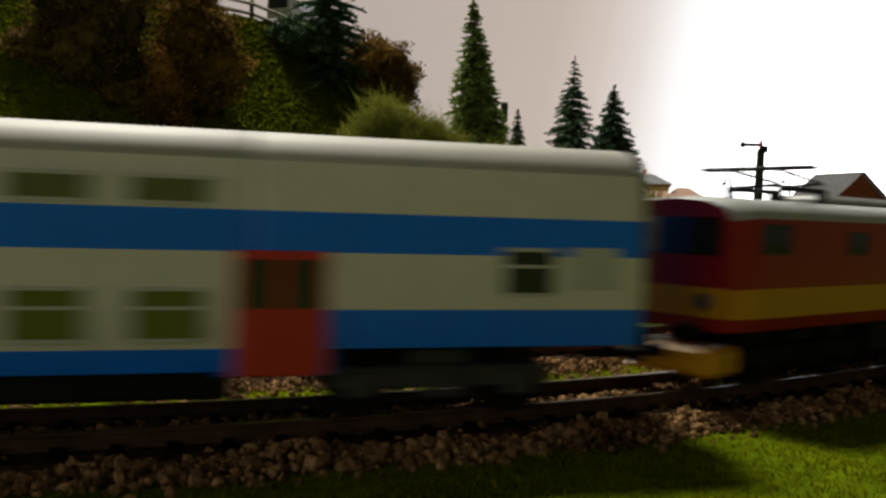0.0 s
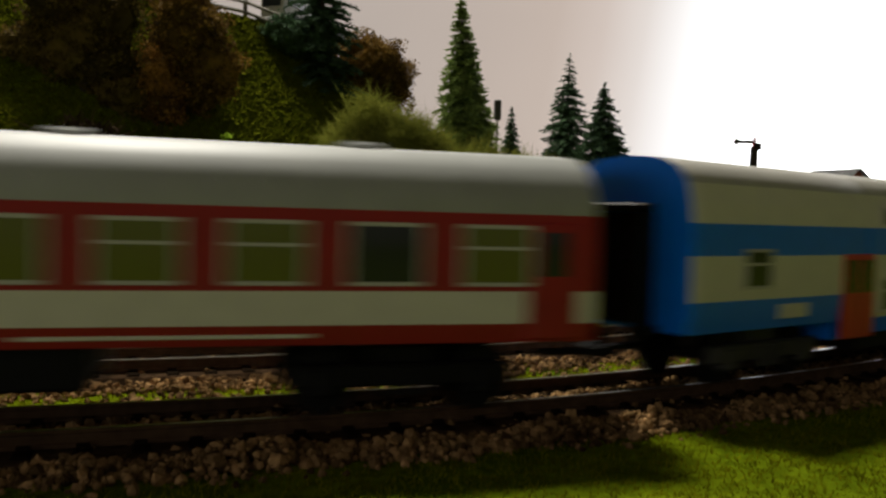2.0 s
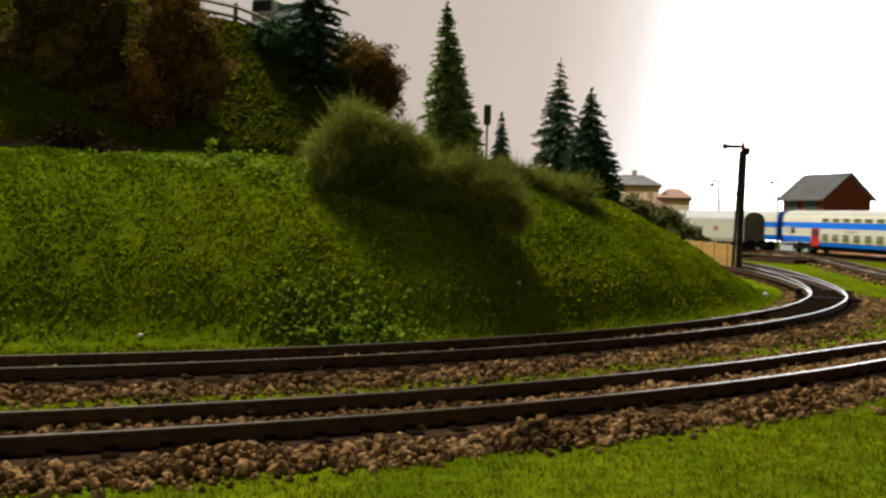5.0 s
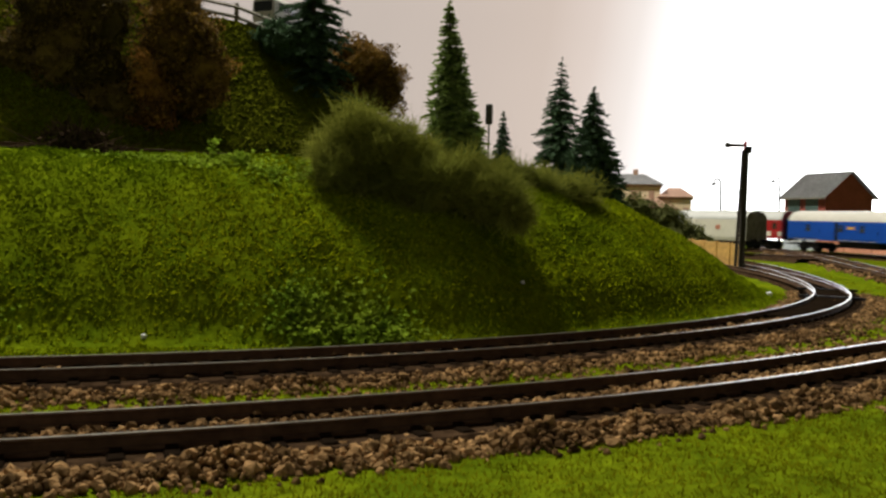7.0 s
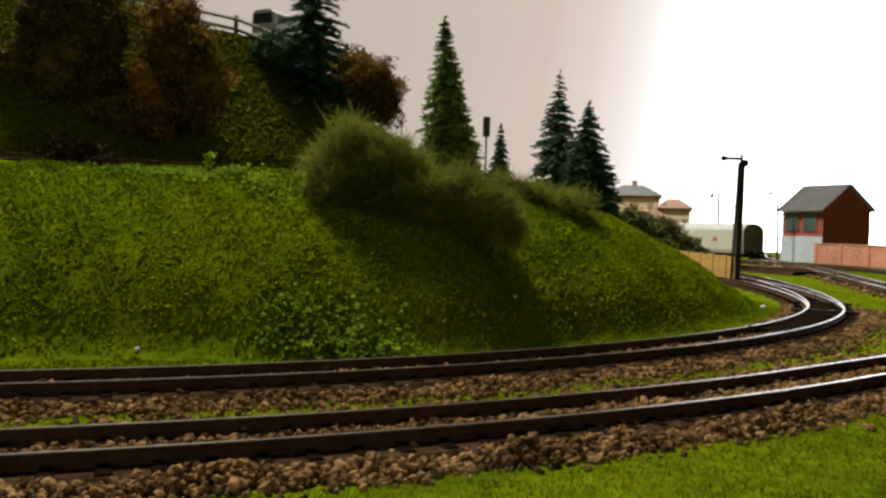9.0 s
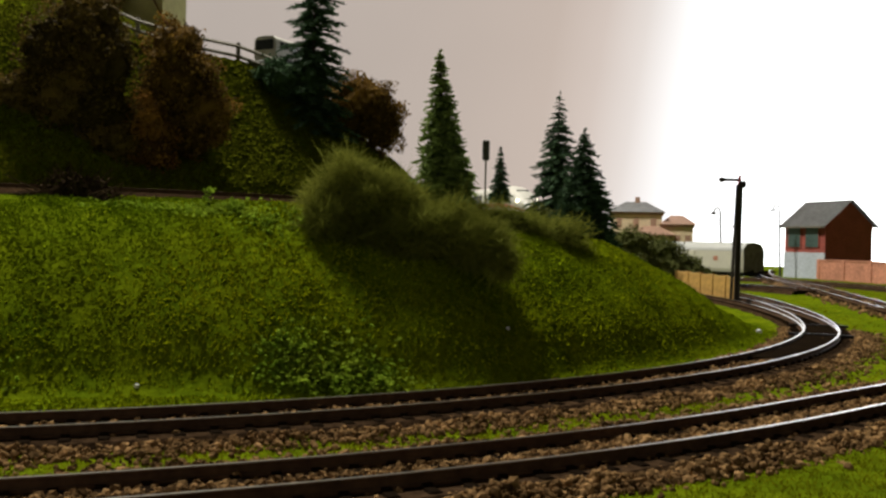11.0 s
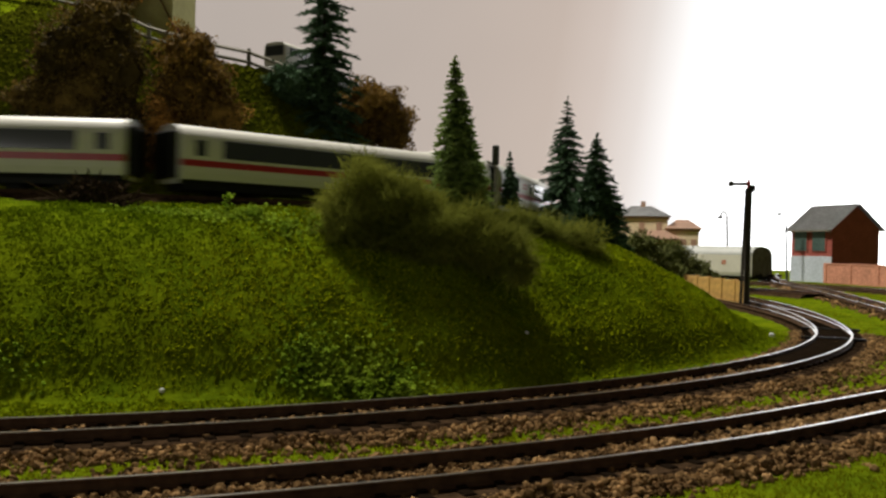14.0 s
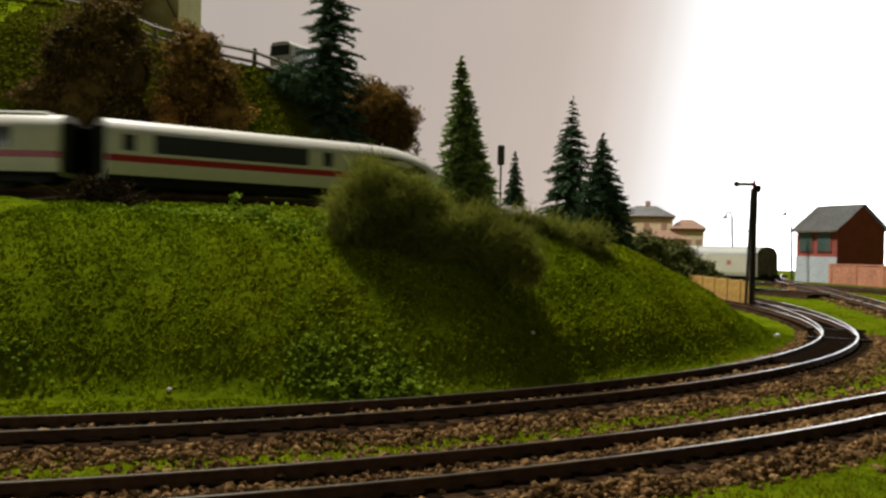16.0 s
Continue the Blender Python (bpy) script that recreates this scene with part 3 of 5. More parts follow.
def luggage_van(L=21.8, label="blue luggage van with shade-darkened sides and a pale grey roof"):
    W = 1.52
    car = thing("luggage_van", 0, 0, 0, label, "luggage van")
    prof = [(1.46, 1.20), (W, 1.5), (W, 2.4), (W, 3.12), (1.42, 3.42), (1.16, 3.80), (0.72, 4.08), (0, 4.18)]
    # Shaded sides and lit ends get two tones of one blue.
    part("body", shell(L, prof, [(0, 0, 1), (3.0, 2)]), [M["shaded_blue"], M["blue"], M["grey_roof"]], car, "blue body, sides darkened as in shade, ends bright as lit")
    for x in (-7.3, -1.0, 2.1, 7.3):
        window(car, x - 0.42, x + 0.42, 2.05, 2.82, W, M["shaded_blue"], M["glass"], divided=True)
    for e in (-1, 1):
        for s in (-1, 1):
            a, b = sorted((s * (W - 0.04), s * (W + 0.05)))
            d = part("sliding_door", one_box(e * 4.3 - 1.3, e * 4.3 + 1.3, a, b, 1.24, 3.05, 0.03), M["shaded_blue"], car, "blue sliding door, darkened as in shade")
            a, b = sorted((s * (W - 0.02), s * (W + 0.035)))
            # Black strip on the wall in place of a shaded door recess.
            part("recess_shade_strip", one_box(e * 4.3 - 1.75, e * 4.3 - 1.32, a, b, 1.24, 3.02), M["black"], d, "black strip for the shaded gap beside the sliding door")
            part("door_handle", rod(bmesh.new(), (e * 4.3 + 1.05, s * (W + 0.07), 1.9), (e * 4.3 + 1.05, s * (W + 0.07), 2.3), 0.03), M["black"], d)
        bogie(car, e * 7.8)
        for s in (-0.9, 0.9):
            a, b = sorted((e * (L / 2 - 0.02), e * (L / 2 + 0.04)))
            part("end_window", one_box(a, b, s - 0.18, s + 0.18, 2.0, 2.7), M["glass"], car)
    plate(car, "notice", 0.15, 1.1, 2.38, 2.62, W, M["yellow"], "pale yellow notice")
    plate(car, "sill_line", -10.6, 10.6, 1.28, 1.31, W - 0.03, M["grey_roof"])
    part("underframe", one_box(-3.0, 3.0, -1.1, 1.1, 0.6, 1.22, 0.05), M["black"], car)
    for e in (-1, 1):
        a, b = sorted((e * (L / 2 - 0.05), e * (L / 2 + 0.06)))
        part("end_door", one_box(a, b, -0.42, 0.42, 1.3, 3.1, 0.02), M["blue"], car, "blue corridor end door")
        a, b = sorted((e * (L / 2 - 0.02), e * (L / 2 + 0.16)))
        part("lamp_bracket", one_box(a, b, -1.2, -0.9, 1.55, 1.75, 0.02), M["steel"], car)
    buffers(car, L / 2)
    return car


def locomotive():
    L, W = 15.6, 1.5
    car = thing("electric_locomotive", 0, 0, 0, "crimson electric locomotive with a yellow band and raised pantograph", "locomotive")
    prof = [(1.42, 1.15), (W, 1.4), (W, 1.95), (W, 2.42), (W, 3.25), (1.35, 3.48), (0.9, 3.62), (0, 3.68)]

    def nose(n):
        return [(-n / 2, 0.90, 0.03), (-n / 2 + 0.7, 1.0, 0.0), (n / 2 - 0.7, 1.0, 0.0), (n / 2, 0.90, 0.03)]

    part("body", shell(L, prof, [(0, 0, 0), (1.5, 1), (1.96, 0), (3.3, 2)], nose), [M["crimson"], M["yellow"], M["slate_roof"]], car, "crimson body with a yellow band")
    for e in (-1, 1):
        a, b = sorted((e * (L / 2 - 0.05), e * (L / 2 + 0.03)))
        part("windscreen", one_box(a, b, -1.15, 1.15, 2.55, 3.25), M["glass"], car)
        part("front_band", one_box(a, b, -1.3, 1.3, 1.4, 1.95), M["yellow"], car)
        for s in (-0.85, 0.85):
            part("headlamp", rod(bmesh.new(), (e * (L / 2 - 0.05), s, 1.68), (e * (L / 2 + 0.08), s, 1.68), 0.16, n=12), M["steel"], car)
        window(car, e * 6.6 - 0.5, e * 6.6 + 0.5, 2.58, 3.15, W, M["grey"], M["glass"], name="cab_window")
        part("snow_plough", one_box(*sorted((e * (L / 2 - 0.7), e * (L / 2 + 0.2))), -1.2, 1.2, 0.3, 0.85, 0.1), M["yellow"], car, "yellow bogie front")
        bogie(car, e * 4.6, base=3.0, r=0.6)
    for k in range(4):
        x = -3.6 + 2.4 * k
        window(car, x - 0.4, x + 0.4, 2.58, 3.05, W, M["grey"], M["glass"], name="side_window")
    part("roof_hatch", one_box(-3.5, 3.5, -0.8, 0.8, 3.6, 3.82, 0.08), M["slate_roof"], car)
    for e in (-1, 1):
        bm = bmesh.new()
        x = e * 4.3
        for s in (-0.6, 0.6):
            rod(bm, (x - 0.9, s, 3.9), (x + 0.9, s, 3.9), 0.05, n=6)
            rod(bm, (x - 0.9, s, 3.9), (x + 1.0, s * 0.8, 4.08), 0.04, n=6)
            rod(bm, (x + 1.0, s * 0.8, 4.08), (x - 0.7, s * 0.9, 4.28), 0.035, n=6)
            for d in (-0.8, 0.8):
                rod(bm, (x + d, s, 3.55), (x + d, s, 3.9), 0.1, n=8)
        for d in (-0.15, 0.15):
            rod(bm, (x - 0.7 + d, -1.3, 4.32), (x - 0.7 + d, 1.3, 4.32), 0.04, n=6)
        part("pantograph", bm, M["black"], car, "black folding pantograph")
    part("underframe", one_box(-2.2, 2.2, -1.1, 1.1, 0.4, 1.18, 0.05), M["black"], car)
    buffers(car, L / 2)
    return car


def express_car(L, head, label, dining=False):
    """A car of the white express; head: the nose end (1 leading, -1 trailing, 0 none), x ahead."""
    W = 1.6
    car = thing("express_train_car", 0, 0, 0, label, "train car", group="cars of the white express train")
    prof = [(1.38, 0.62), (1.52, 0.85), (W, 1.25), (W, 1.60), (W, 1.98), (W, 2.9), (1.52, 3.3), (1.25, 3.75), (0.75, 4.02), (0, 4.1)]

    def nose(n):
        plain = [(-n / 2, 0.95, 0.0), (-n / 2 + 0.15, 1.0, 0.0)]
        tip = [(n / 2 - d, k, drop) for d, k, drop in ((8.5, 1.0, 0.0), (7.2, 0.995, 0.008), (6.0, 0.985, 0.03), (4.6, 0.955, 0.10), (3.4, 0.91, 0.20), (2.3, 0.83, 0.36), (1.3, 0.71, 0.52), (0.5, 0.52, 0.68), (0.12, 0.34, 0.79), (0, 0.22, 0.84))]
        rings = plain + tip
        return rings if head > 0 else [(-x, k, d) for x, k, d in reversed(rings)]

    bm = shell(L, prof, [(0, 1, 0), (0.8, 0), (1.59, 2), (1.97, 0)], nose if head else None)
    part("body", bm, [M["white"], M["black"], M["crimson"]], car, "glossy white body with a red waist line")
    a, b = -L / 2 + 2.6, L / 2 - 2.6
    if head > 0:
        b = L / 2 - 12.9
    if head < 0:
        a = -L / 2 + 12.9
    bands = ((a, -1.2), (5.6, 9.4)) if dining else ((a, b),)
    squares = (0.4,) if dining else (a - 1.4, b + 1.4)
    for s in (-1, 1):
        y0, y1 = sorted((s * (W - 0.06), s * (W + 0.02)))
        for u, v in bands:
            part("window_band", one_box(u, v, y0, y1, 2.16, 3.22, 0.02), M["glass"], car, "long black window band")
        for x in squares:
            if abs(x) < L / 2 - 0.6:
                part("door_window", one_box(x - 0.36, x + 0.36, y0, y1, 2.22, 3.12, 0.02), M["glass"], car)
        if dining:
            for z in (2.45, 2.75):
                part("lettering", one_box(1.9, 4.1, y0, y1, z, z + 0.14), M["crimson"], car, "faded red lettering")
    if head:
        e = head
        for s in (-1, 1):
            bm = bmesh.new()
            pts = [(9.6, 2.25, 3.08, 1.645), (9.2, 2.18, 3.18, 1.65), (8.0, 2.14, 3.22, 1.655), (6.4, 2.12, 3.18, 1.64), (5.2, 2.12, 3.0, 1.60), (4.3, 2.16, 2.72, 1.53), (3.6, 2.26, 2.48, 1.49)]
            top = [bm.verts.new((e * (L / 2 - d), s * (w - 0.10 * (zt > 2.9)), zt)) for d, zb, zt, w in pts]
            low = [bm.verts.new((e * (L / 2 - d), s * (w + 0.005), zb)) for d, zb, zt, w in pts]
            for i in range(len(pts) - 1):
                bm.faces.new((low[i], low[i + 1], top[i + 1], top[i]))
            bmesh.ops.solidify(bm, geom=bm.faces[:], thickness=0.05)
            part("cab_side_window", bm, M["glass"], car, "swept black cab side window")
            bm = bmesh.new()
            bmesh.ops.create_uvsphere(bm, u_segments=10, v_segments=6, radius=0.2)
            part("headlight", bm, M["headlight"] if e > 0 else M["red"], car, "glowing white headlight" if e > 0 else "red tail light", m=spot(e * (L / 2 - 1.95), s * 1.12, 2.12, 14 * s * e, 0, 20 * e) @ Matrix.Diagonal((1.9, 0.9, 0.8, 1)))
        bm = one_box(*sorted((e * (L / 2 - 4.4), e * (L / 2 - 3.2))), -0.75, 0.75, 2.9, 3.42, 0.1)
        part("windscreen", bm, M["glass"], car)
    else:
        part("roof_fairing", one_box(-L / 2 + 1.0, -L / 2 + 5.0, -0.8, 0.8, 4.0, 4.22, 0.1), M["white"], car)
    part("skirt", one_box(-L / 2 + (5 if head < 0 else 0.5), L / 2 - (5 if head > 0 else 0.5), -1.3, 1.3, 0.25, 0.66, 0.05), M["black"], car)
    for e in (-1, 1):
        bogie(car, e * L * 0.33, base=2.4)
        if e != head:
            x0, x1 = sorted((e * (L / 2 - 0.02), e * (L / 2 + 0.45)))
            part("gangway", one_box(x0, x1, -1.2, 1.2, 0.9, 3.6, 0.06), M["black"], car, "black corridor bellows")
    return car


TRAIN = (
    (locomotive(), 38.1, 9.4),
    (double_decker("cream and blue double-deck coach with red doors behind the locomotive"), 15.35, 15.8),
    (double_decker("cream and blue double-deck coach with red doors before the red coach"), -10.75, 15.8),
    (red_coach(), -36.3, 15.0),
    (luggage_van(), -61.25, 15.4),
)
EXPRESS = (
    (express_car(28.7, 1, "leading nose car of a white express with lit headlights"), 18.2),
    (express_car(24.9, 0, "white express middle car with black window band"), 56.2),
    (express_car(25.2, 0, "white express restaurant car with faded red lettering", True), 90.7),
    (express_car(25.3, -1, "trailing nose car of a white express"), 126.0),
)

# ---- plants ----


def twigs(rng, n, where, length, width, droop=0.3, up=0.4):
    """Thin leaf blades: rows of vertices and triangles. where(rng) gives a point and an outward way."""
    v, f = [], []
    for _ in range(n):
        p, w = where(rng)
        w = np.array(w) + rng.normal(0, 0.35, 3) + (0, 0, up)
        w /= np.linalg.norm(w) + 1e-9
        side = np.cross(w, rng.normal(0, 1, 3))
        side /= np.linalg.norm(side) + 1e-9
        L = length * rng.uniform(0.5, 1.3)
        k = len(v)
        mid = p + w * L * 0.5
        tip = p + w * L - np.array((0, 0, droop * L))
        v += [p, mid + side * width, mid - side * width, tip]
        f += [(k, k + 1, k + 2), (k + 1, k + 3, k + 2)]
    return v, f


def leaf_cloud(seed, blobs, n, size):
    """Small leaf quads over lumpy blobs [(x, y, z, rx, ry, rz)]."""
    rng = np.random.default_rng(seed)
    B = np.array(blobs, float)
    w = B[:, 3] * B[:, 5]
    i = rng.choice(len(B), n, p=w / w.sum())

    def unit(k):
        d = rng.normal(0, 1, (k, 3))
        return d / np.linalg.norm(d, axis=1)[:, None]

    d = unit(n)
    lump = 1 + 0.30 * np.sin(5 * d[:, 0] + i) * np.sin(6 * d[:, 2] + 2 * i) + 0.16 * np.sin(11 * d[:, 1] + 3 * i)
    r = lump * np.sqrt(rng.uniform(0.55, 1.05, n))
    p = B[i, :3] + d * B[i, 3:] * r[:, None]
    a = unit(n)
    b = np.cross(a, rng.normal(0, 1, (n, 3)))
    b /= np.linalg.norm(b, axis=1)[:, None]
    s = (size * rng.uniform(0.5, 1.4, n))[:, None]
    v = np.stack([p - a * s - b * s * 0.6, p + a * s - b * s * 0.5, p + a * s * 0.7 + b * s * 0.7, p - a * s * 0.8 + b * s * 0.5], 1).reshape(-1, 3)
    return v, np.arange(4 * n).reshape(-1, 4).tolist()


def lumpy_core(blobs, k0, rough):
    """The dense inside of a bush."""
    core = bmesh.new()
    for q in blobs:
        g = bmesh.ops.create_icosphere(core, subdivisions=3, radius=1)
        for vv in g["verts"]:
            d = vv.co.normalized()
            k = k0 + rough * noise.noise(d * 3 + Vector(q[:3])) + 0.5 * rough * noise.noise(d * 9 + Vector(q[:3]))
            vv.co = Vector((q[0] + d.x * q[3] * k, q[1] + d.y * q[4] * k, q[2] + d.z * q[5] * k))
    return core


def spruce(x, y, z0, z1, r, label, mat="needle", seed=1, lean=0.0, whorls=22, open_=0.0, taper=0.85):
    """A conifer: tapered trunk, whorls of drooping bottle-brush branches."""
    h = z1 - z0
    tree = thing("spruce_tree", x, y, z0, label, "tree")
    bm = bmesh.new()
    rod(bm, (0, 0, -0.4), (lean * h, 0, h), 0.045 * r + 0.12, 0.02, n=8)
    part("trunk", bm, M["bark"], tree)
    rng = np.random.default_rng(seed)
    v, f = [], []

    def needle_fan(p, w, L, wide):
        side = np.cross(w, (0, 0, 1.0))
        side /= np.linalg.norm(side) + 1e-9
        n = max(6, int(L / 0.075))
        for k in range(n):
            t = (k + rng.uniform(0, 1)) / n
            q = p + w * L * t - np.array((0, 0, 0.28 * L * t * t))
            for s in (-1, 1):
                out = side * s * wide * (1 - 0.6 * t) + w * wide * 0.5 + rng.normal(0, 0.25 * wide, 3)
                out[2] -= 0.1 * wide
                i = len(v)
                th = np.array((0, 0, 0.05 + 0.05 * wide))
                v.extend([q - th + w * 0.05, q + th, q + out])
                f.append((i, i + 1, i + 2))
        i = len(v)
        end = p + w * L * 0.9 - np.array((0, 0, 0.23 * L))
        mid = p + w * L * 0.5 - np.array((0, 0, 0.07 * L))
        v.extend([p, mid + side * wide * 0.55, end, mid - side * wide * 0.55, mid - np.array((0, 0, 0.25 * wide))])
        f.extend([(i, i + 1, i + 2, i + 3), (i, i + 4, i + 2)])

    for j in range(whorls):
        t = j / whorls
        zc = h * (0.02 + 0.96 * t)
        gap = h / whorls
        R = r * (1 - t) ** taper * (1 - 0.25 * open_ * (j % 2)) + 0.12
        nb = max(6, int(19 * (1 - 0.6 * t)))
        for b in range(nb):
            if rng.uniform() < open_ * 0.25:
                continue
            a = 2 * math.pi * (b + rng.uniform(-0.3, 0.3)) / nb + j * 0.7
            w = np.array((math.cos(a), math.sin(a), 0.12 - 0.15 * (1 - t)))
            needle_fan(np.array((lean * zc, 0, zc + rng.uniform(-0.55, 0.55) * gap)), w, R * rng.uniform(0.66, 1.12), 0.34 * min(1.4, R) + 0.07)
    for _ in range(40):
        i = len(v)
        q = np.array((lean * h, 0, h * rng.uniform(0.93, 1.0)))
        o = rng.normal(0, 0.10, 3)
        v.extend([q, q + (0, 0, 0.12), q + o])
        f.append((i, i + 1, i + 2))
    stuff_part("crown", v, f, M[mat], tree)
    return tree


def leafy(name, x, y, blobs, n, size, mat, label, category="bush", seed=3, trunk=True, twig=0):
    z = float(ground(x, y))
    b = thing(name, x, y, z, label, category)
    if trunk:
        bm = bmesh.new()
        rod(bm, (0, 0, -0.4), (0, 0, max(0.6, blobs[0][2])), 0.35, 0.15)
        for k, bl in enumerate(blobs[:5]):
            rod(bm, (0, 0, 0.4), (bl[0], bl[1], bl[2]), 0.14, 0.05, n=6)
        part("trunk", bm, M["bark"], b)
    v, f = leaf_cloud(seed, blobs, n, size)
    stuff_part("crown", v, f, M[mat], b)
    part("inner_crown", lumpy_core(blobs, 0.80, 0.30), M[mat], b)
    if twig:
        rng = np.random.default_rng(seed + 9)

        def where(g):
            bl = blobs[g.integers(len(blobs))]
            d = g.normal(0, 1, 3)
            d /= np.linalg.norm(d)
            return np.array(bl[:3]) + d * np.array(bl[3:]) * 0.85, d

        v, f = twigs(rng, twig, where, 0.9, 0.035, droop=0.5, up=0.1)
        stuff_part("twig_mass", v, f, M["brush"], b)
    return b


def fibre_shrub(name, x, y, blobs, n, label, seed=5, length=0.5):
    """A loose tuft of fine fibre, thick inside and fuzzy at the rim."""
    z = float(ground(x, y))
    b = thing(name, x, y, z, label, "bush")
    rng = np.random.default_rng(seed)
    B = np.array(blobs, float)
    wts = B[:, 3] * B[:, 5]
    i = rng.choice(len(B), n, p=wts / wts.sum())
    d = rng.normal(0, 1, (n, 3))
    d /= np.linalg.norm(d, axis=1)[:, None]
    lump = 0.9 + 0.22 * np.sin(4 * d[:, 0] + 2 * i) * np.sin(5 * d[:, 2] + i) + 0.12 * np.sin(9 * d[:, 1] + 3 * i)
    p0 = B[i, :3] + d * B[i, 3:] * (rng.uniform(0.15, 1.0, n) ** 0.6 * lump)[:, None]
    w = d * 0.15 + rng.normal(0, 0.8, (n, 3))
    w /= np.linalg.norm(w, axis=1)[:, None]
    c = rng.normal(0, 0.8, (n, 3))
    L = (length * rng.uniform(0.3, 1.0, n))[:, None]
    side = np.cross(w, rng.normal(0, 1, (n, 3)))
    side *= 0.010 / np.linalg.norm(side, axis=1)[:, None]
    p1, p2 = p0 + w * L * 0.5 + c * L * 0.3, p0 + w * L + c * L
    v = np.stack([p0 - side, p0 + side, p1 - side, p1 + side, p2], 1).reshape(-1, 3)
    k = 5 * np.arange(n)
    f = np.stack([k, k + 1, k + 3, k + 2], -1).tolist() + np.stack([k + 2, k + 3, k + 4], -1).tolist()
    stuff_part("fibre_mass", v, f, M["fibre"], b)
    # The core's darker colour stands for shade deep among the fibres.
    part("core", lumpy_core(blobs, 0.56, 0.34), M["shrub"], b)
    return b


def on(x, y):
    return float(ground(x, y))


# the near spruce on the crest and the trees behind it
spruce(0.45, 37.6, 5.3, 12.15, 1.3, "slim green bristly model spruce on the hill crest", seed=11, lean=-0.06, whorls=32)
spruce(7.6, 46.2, 3.0, 10.1, 2.15, "dark green model spruce on the hill shoulder", "needle2", seed=12, lean=0.01, whorls=28)
spruce(11.2, 84.0, 5.0, 18.7, 3.5, "tall dark open-branched model fir behind the hill", "needle2", seed=13, lean=0.02, whorls=24, open_=0.3)
spruce(-9.5, 67.0, 12.6, 26.5, 3.1, "tall dark model pine with ragged branch tiers", "needle2", seed=14, whorls=17, open_=0.55, taper=0.4)
spruce(4.9, 69.0, 7.6, 11.6, 0.75, "tiny slender model conifer beside a signpost", "needle2", seed=15, whorls=12)
spruce(-33.0, 62.0, 10.5, 18.4, 1.6, "dark slim model fir on the upper slope", "needle2", seed=16, whorls=18)

leafy("autumn_tree", -22.6, 56.0, [(0.2, 0.6, 7.0, 2.4, 1.7, 2.4), (-1.5, 0, 5.0, 2.2, 1.6, 2.6), (1.3, 0, 4.6, 2.2, 1.6, 2.6), (-0.5, -0.2, 2.4, 2.8, 1.5, 2.4), (1.2, -0.1, 1.6, 2.4, 1.4, 1.8)], 15000, 0.095, "leaf", "dark brown and olive lichen tree on the upper slope", "tree", 21, twig=300)
leafy("autumn_tree", -17.2, 57.6, [(0, 0.6, 6.4, 1.9, 1.5, 2.2), (0.4, 0, 4.4, 2.4, 1.5, 2.4), (-0.8, -0.2, 2.4, 2.0, 1.4, 2.2), (1.8, 0.3, 2.4, 2.0, 1.4, 2.2), (0.3, -0.2, 0.8, 2.6, 1.3, 1.5)], 18000, 0.095, "amber_leaf", "brown lichen tree with rusty tips on the upper slope", "tree", 22, twig=400)
leafy("rust_bush", -18.2, 56.2, [(0, 0, 2.4, 1.5, 0.9, 2.0), (0.2, -0.1, 0.9, 1.6, 0.9, 1.3)], 4000, 0.095, "rust_leaf", "rusty brown lichen bush at the upper slope foot", "bush", 23, twig=150)
# Dark bushes added in place of the deep shade under the trees.
for k, (x, y, r) in enumerate(((-26.0, 56.0, 2.2), (-20.2, 55.8, 1.9))):
    leafy("shade_filler_bush", x, y, [(0, 0, 0.8, r, 0.9, 1.3), (0.6, 0.5, 1.6, r * 0.7, 0.9, 1.1)], 3200, 0.10, "leaf", "dark brown bush added for shade at the upper slope foot", "bush", 80 + k, trunk=False)
leafy("autumn_tree", -6.0, 70.0, [(0, 0, 3.1, 2.8, 2.2, 2.2), (1.4, -0.3, 1.5, 1.9, 1.6, 2.3), (-1.4, -0.6, 1.7, 1.9, 1.6, 1.9)], 14000, 0.085, "amber_leaf", "rust brown curly-leaved model tree behind the upper line", "tree", 24, twig=160)
leafy("dark_bush", -11.8, 66.0, [(0, 0, 1.3, 1.9, 1.5, 1.5), (1.9, 0.2, 1.2, 1.4, 1.2, 1.3)], 2000, 0.14, "needle2", "dark green low bush below the parked bus", "bush", 25, trunk=False)
for k, (x, y, r) in enumerate(((12.6, 70, 2.2), (15.6, 73, 2.6), (18.6, 75, 2.6), (20.9, 77, 2.3), (22.9, 79, 1.7))):
    leafy("foam_bush", x, y, [(0, 0, (2.2, 2.2, 1.8, 1.2, 0.6)[k], r, r * 0.8, (2.2, 2.2, 1.8, 1.4, 1.1)[k]), (0.5, 0.3, (3.6, 4.0, 3.2, 1.9, 0.9)[k], r * 0.7, r * 0.6, 1.3)], 9000, 0.075, "foam", "dull green foam bush behind the hill shoulder", "bush", 30 + k, trunk=False)
leafy("foam_bush", 5.8, 47.5, [(0, 0, 1.5, 1.1, 0.8, 1.3)], 2500, 0.06, "foam", "pale olive foam bush between two spruces", "bush", 37, trunk=False)

SX, SY = -2.6, 31.4
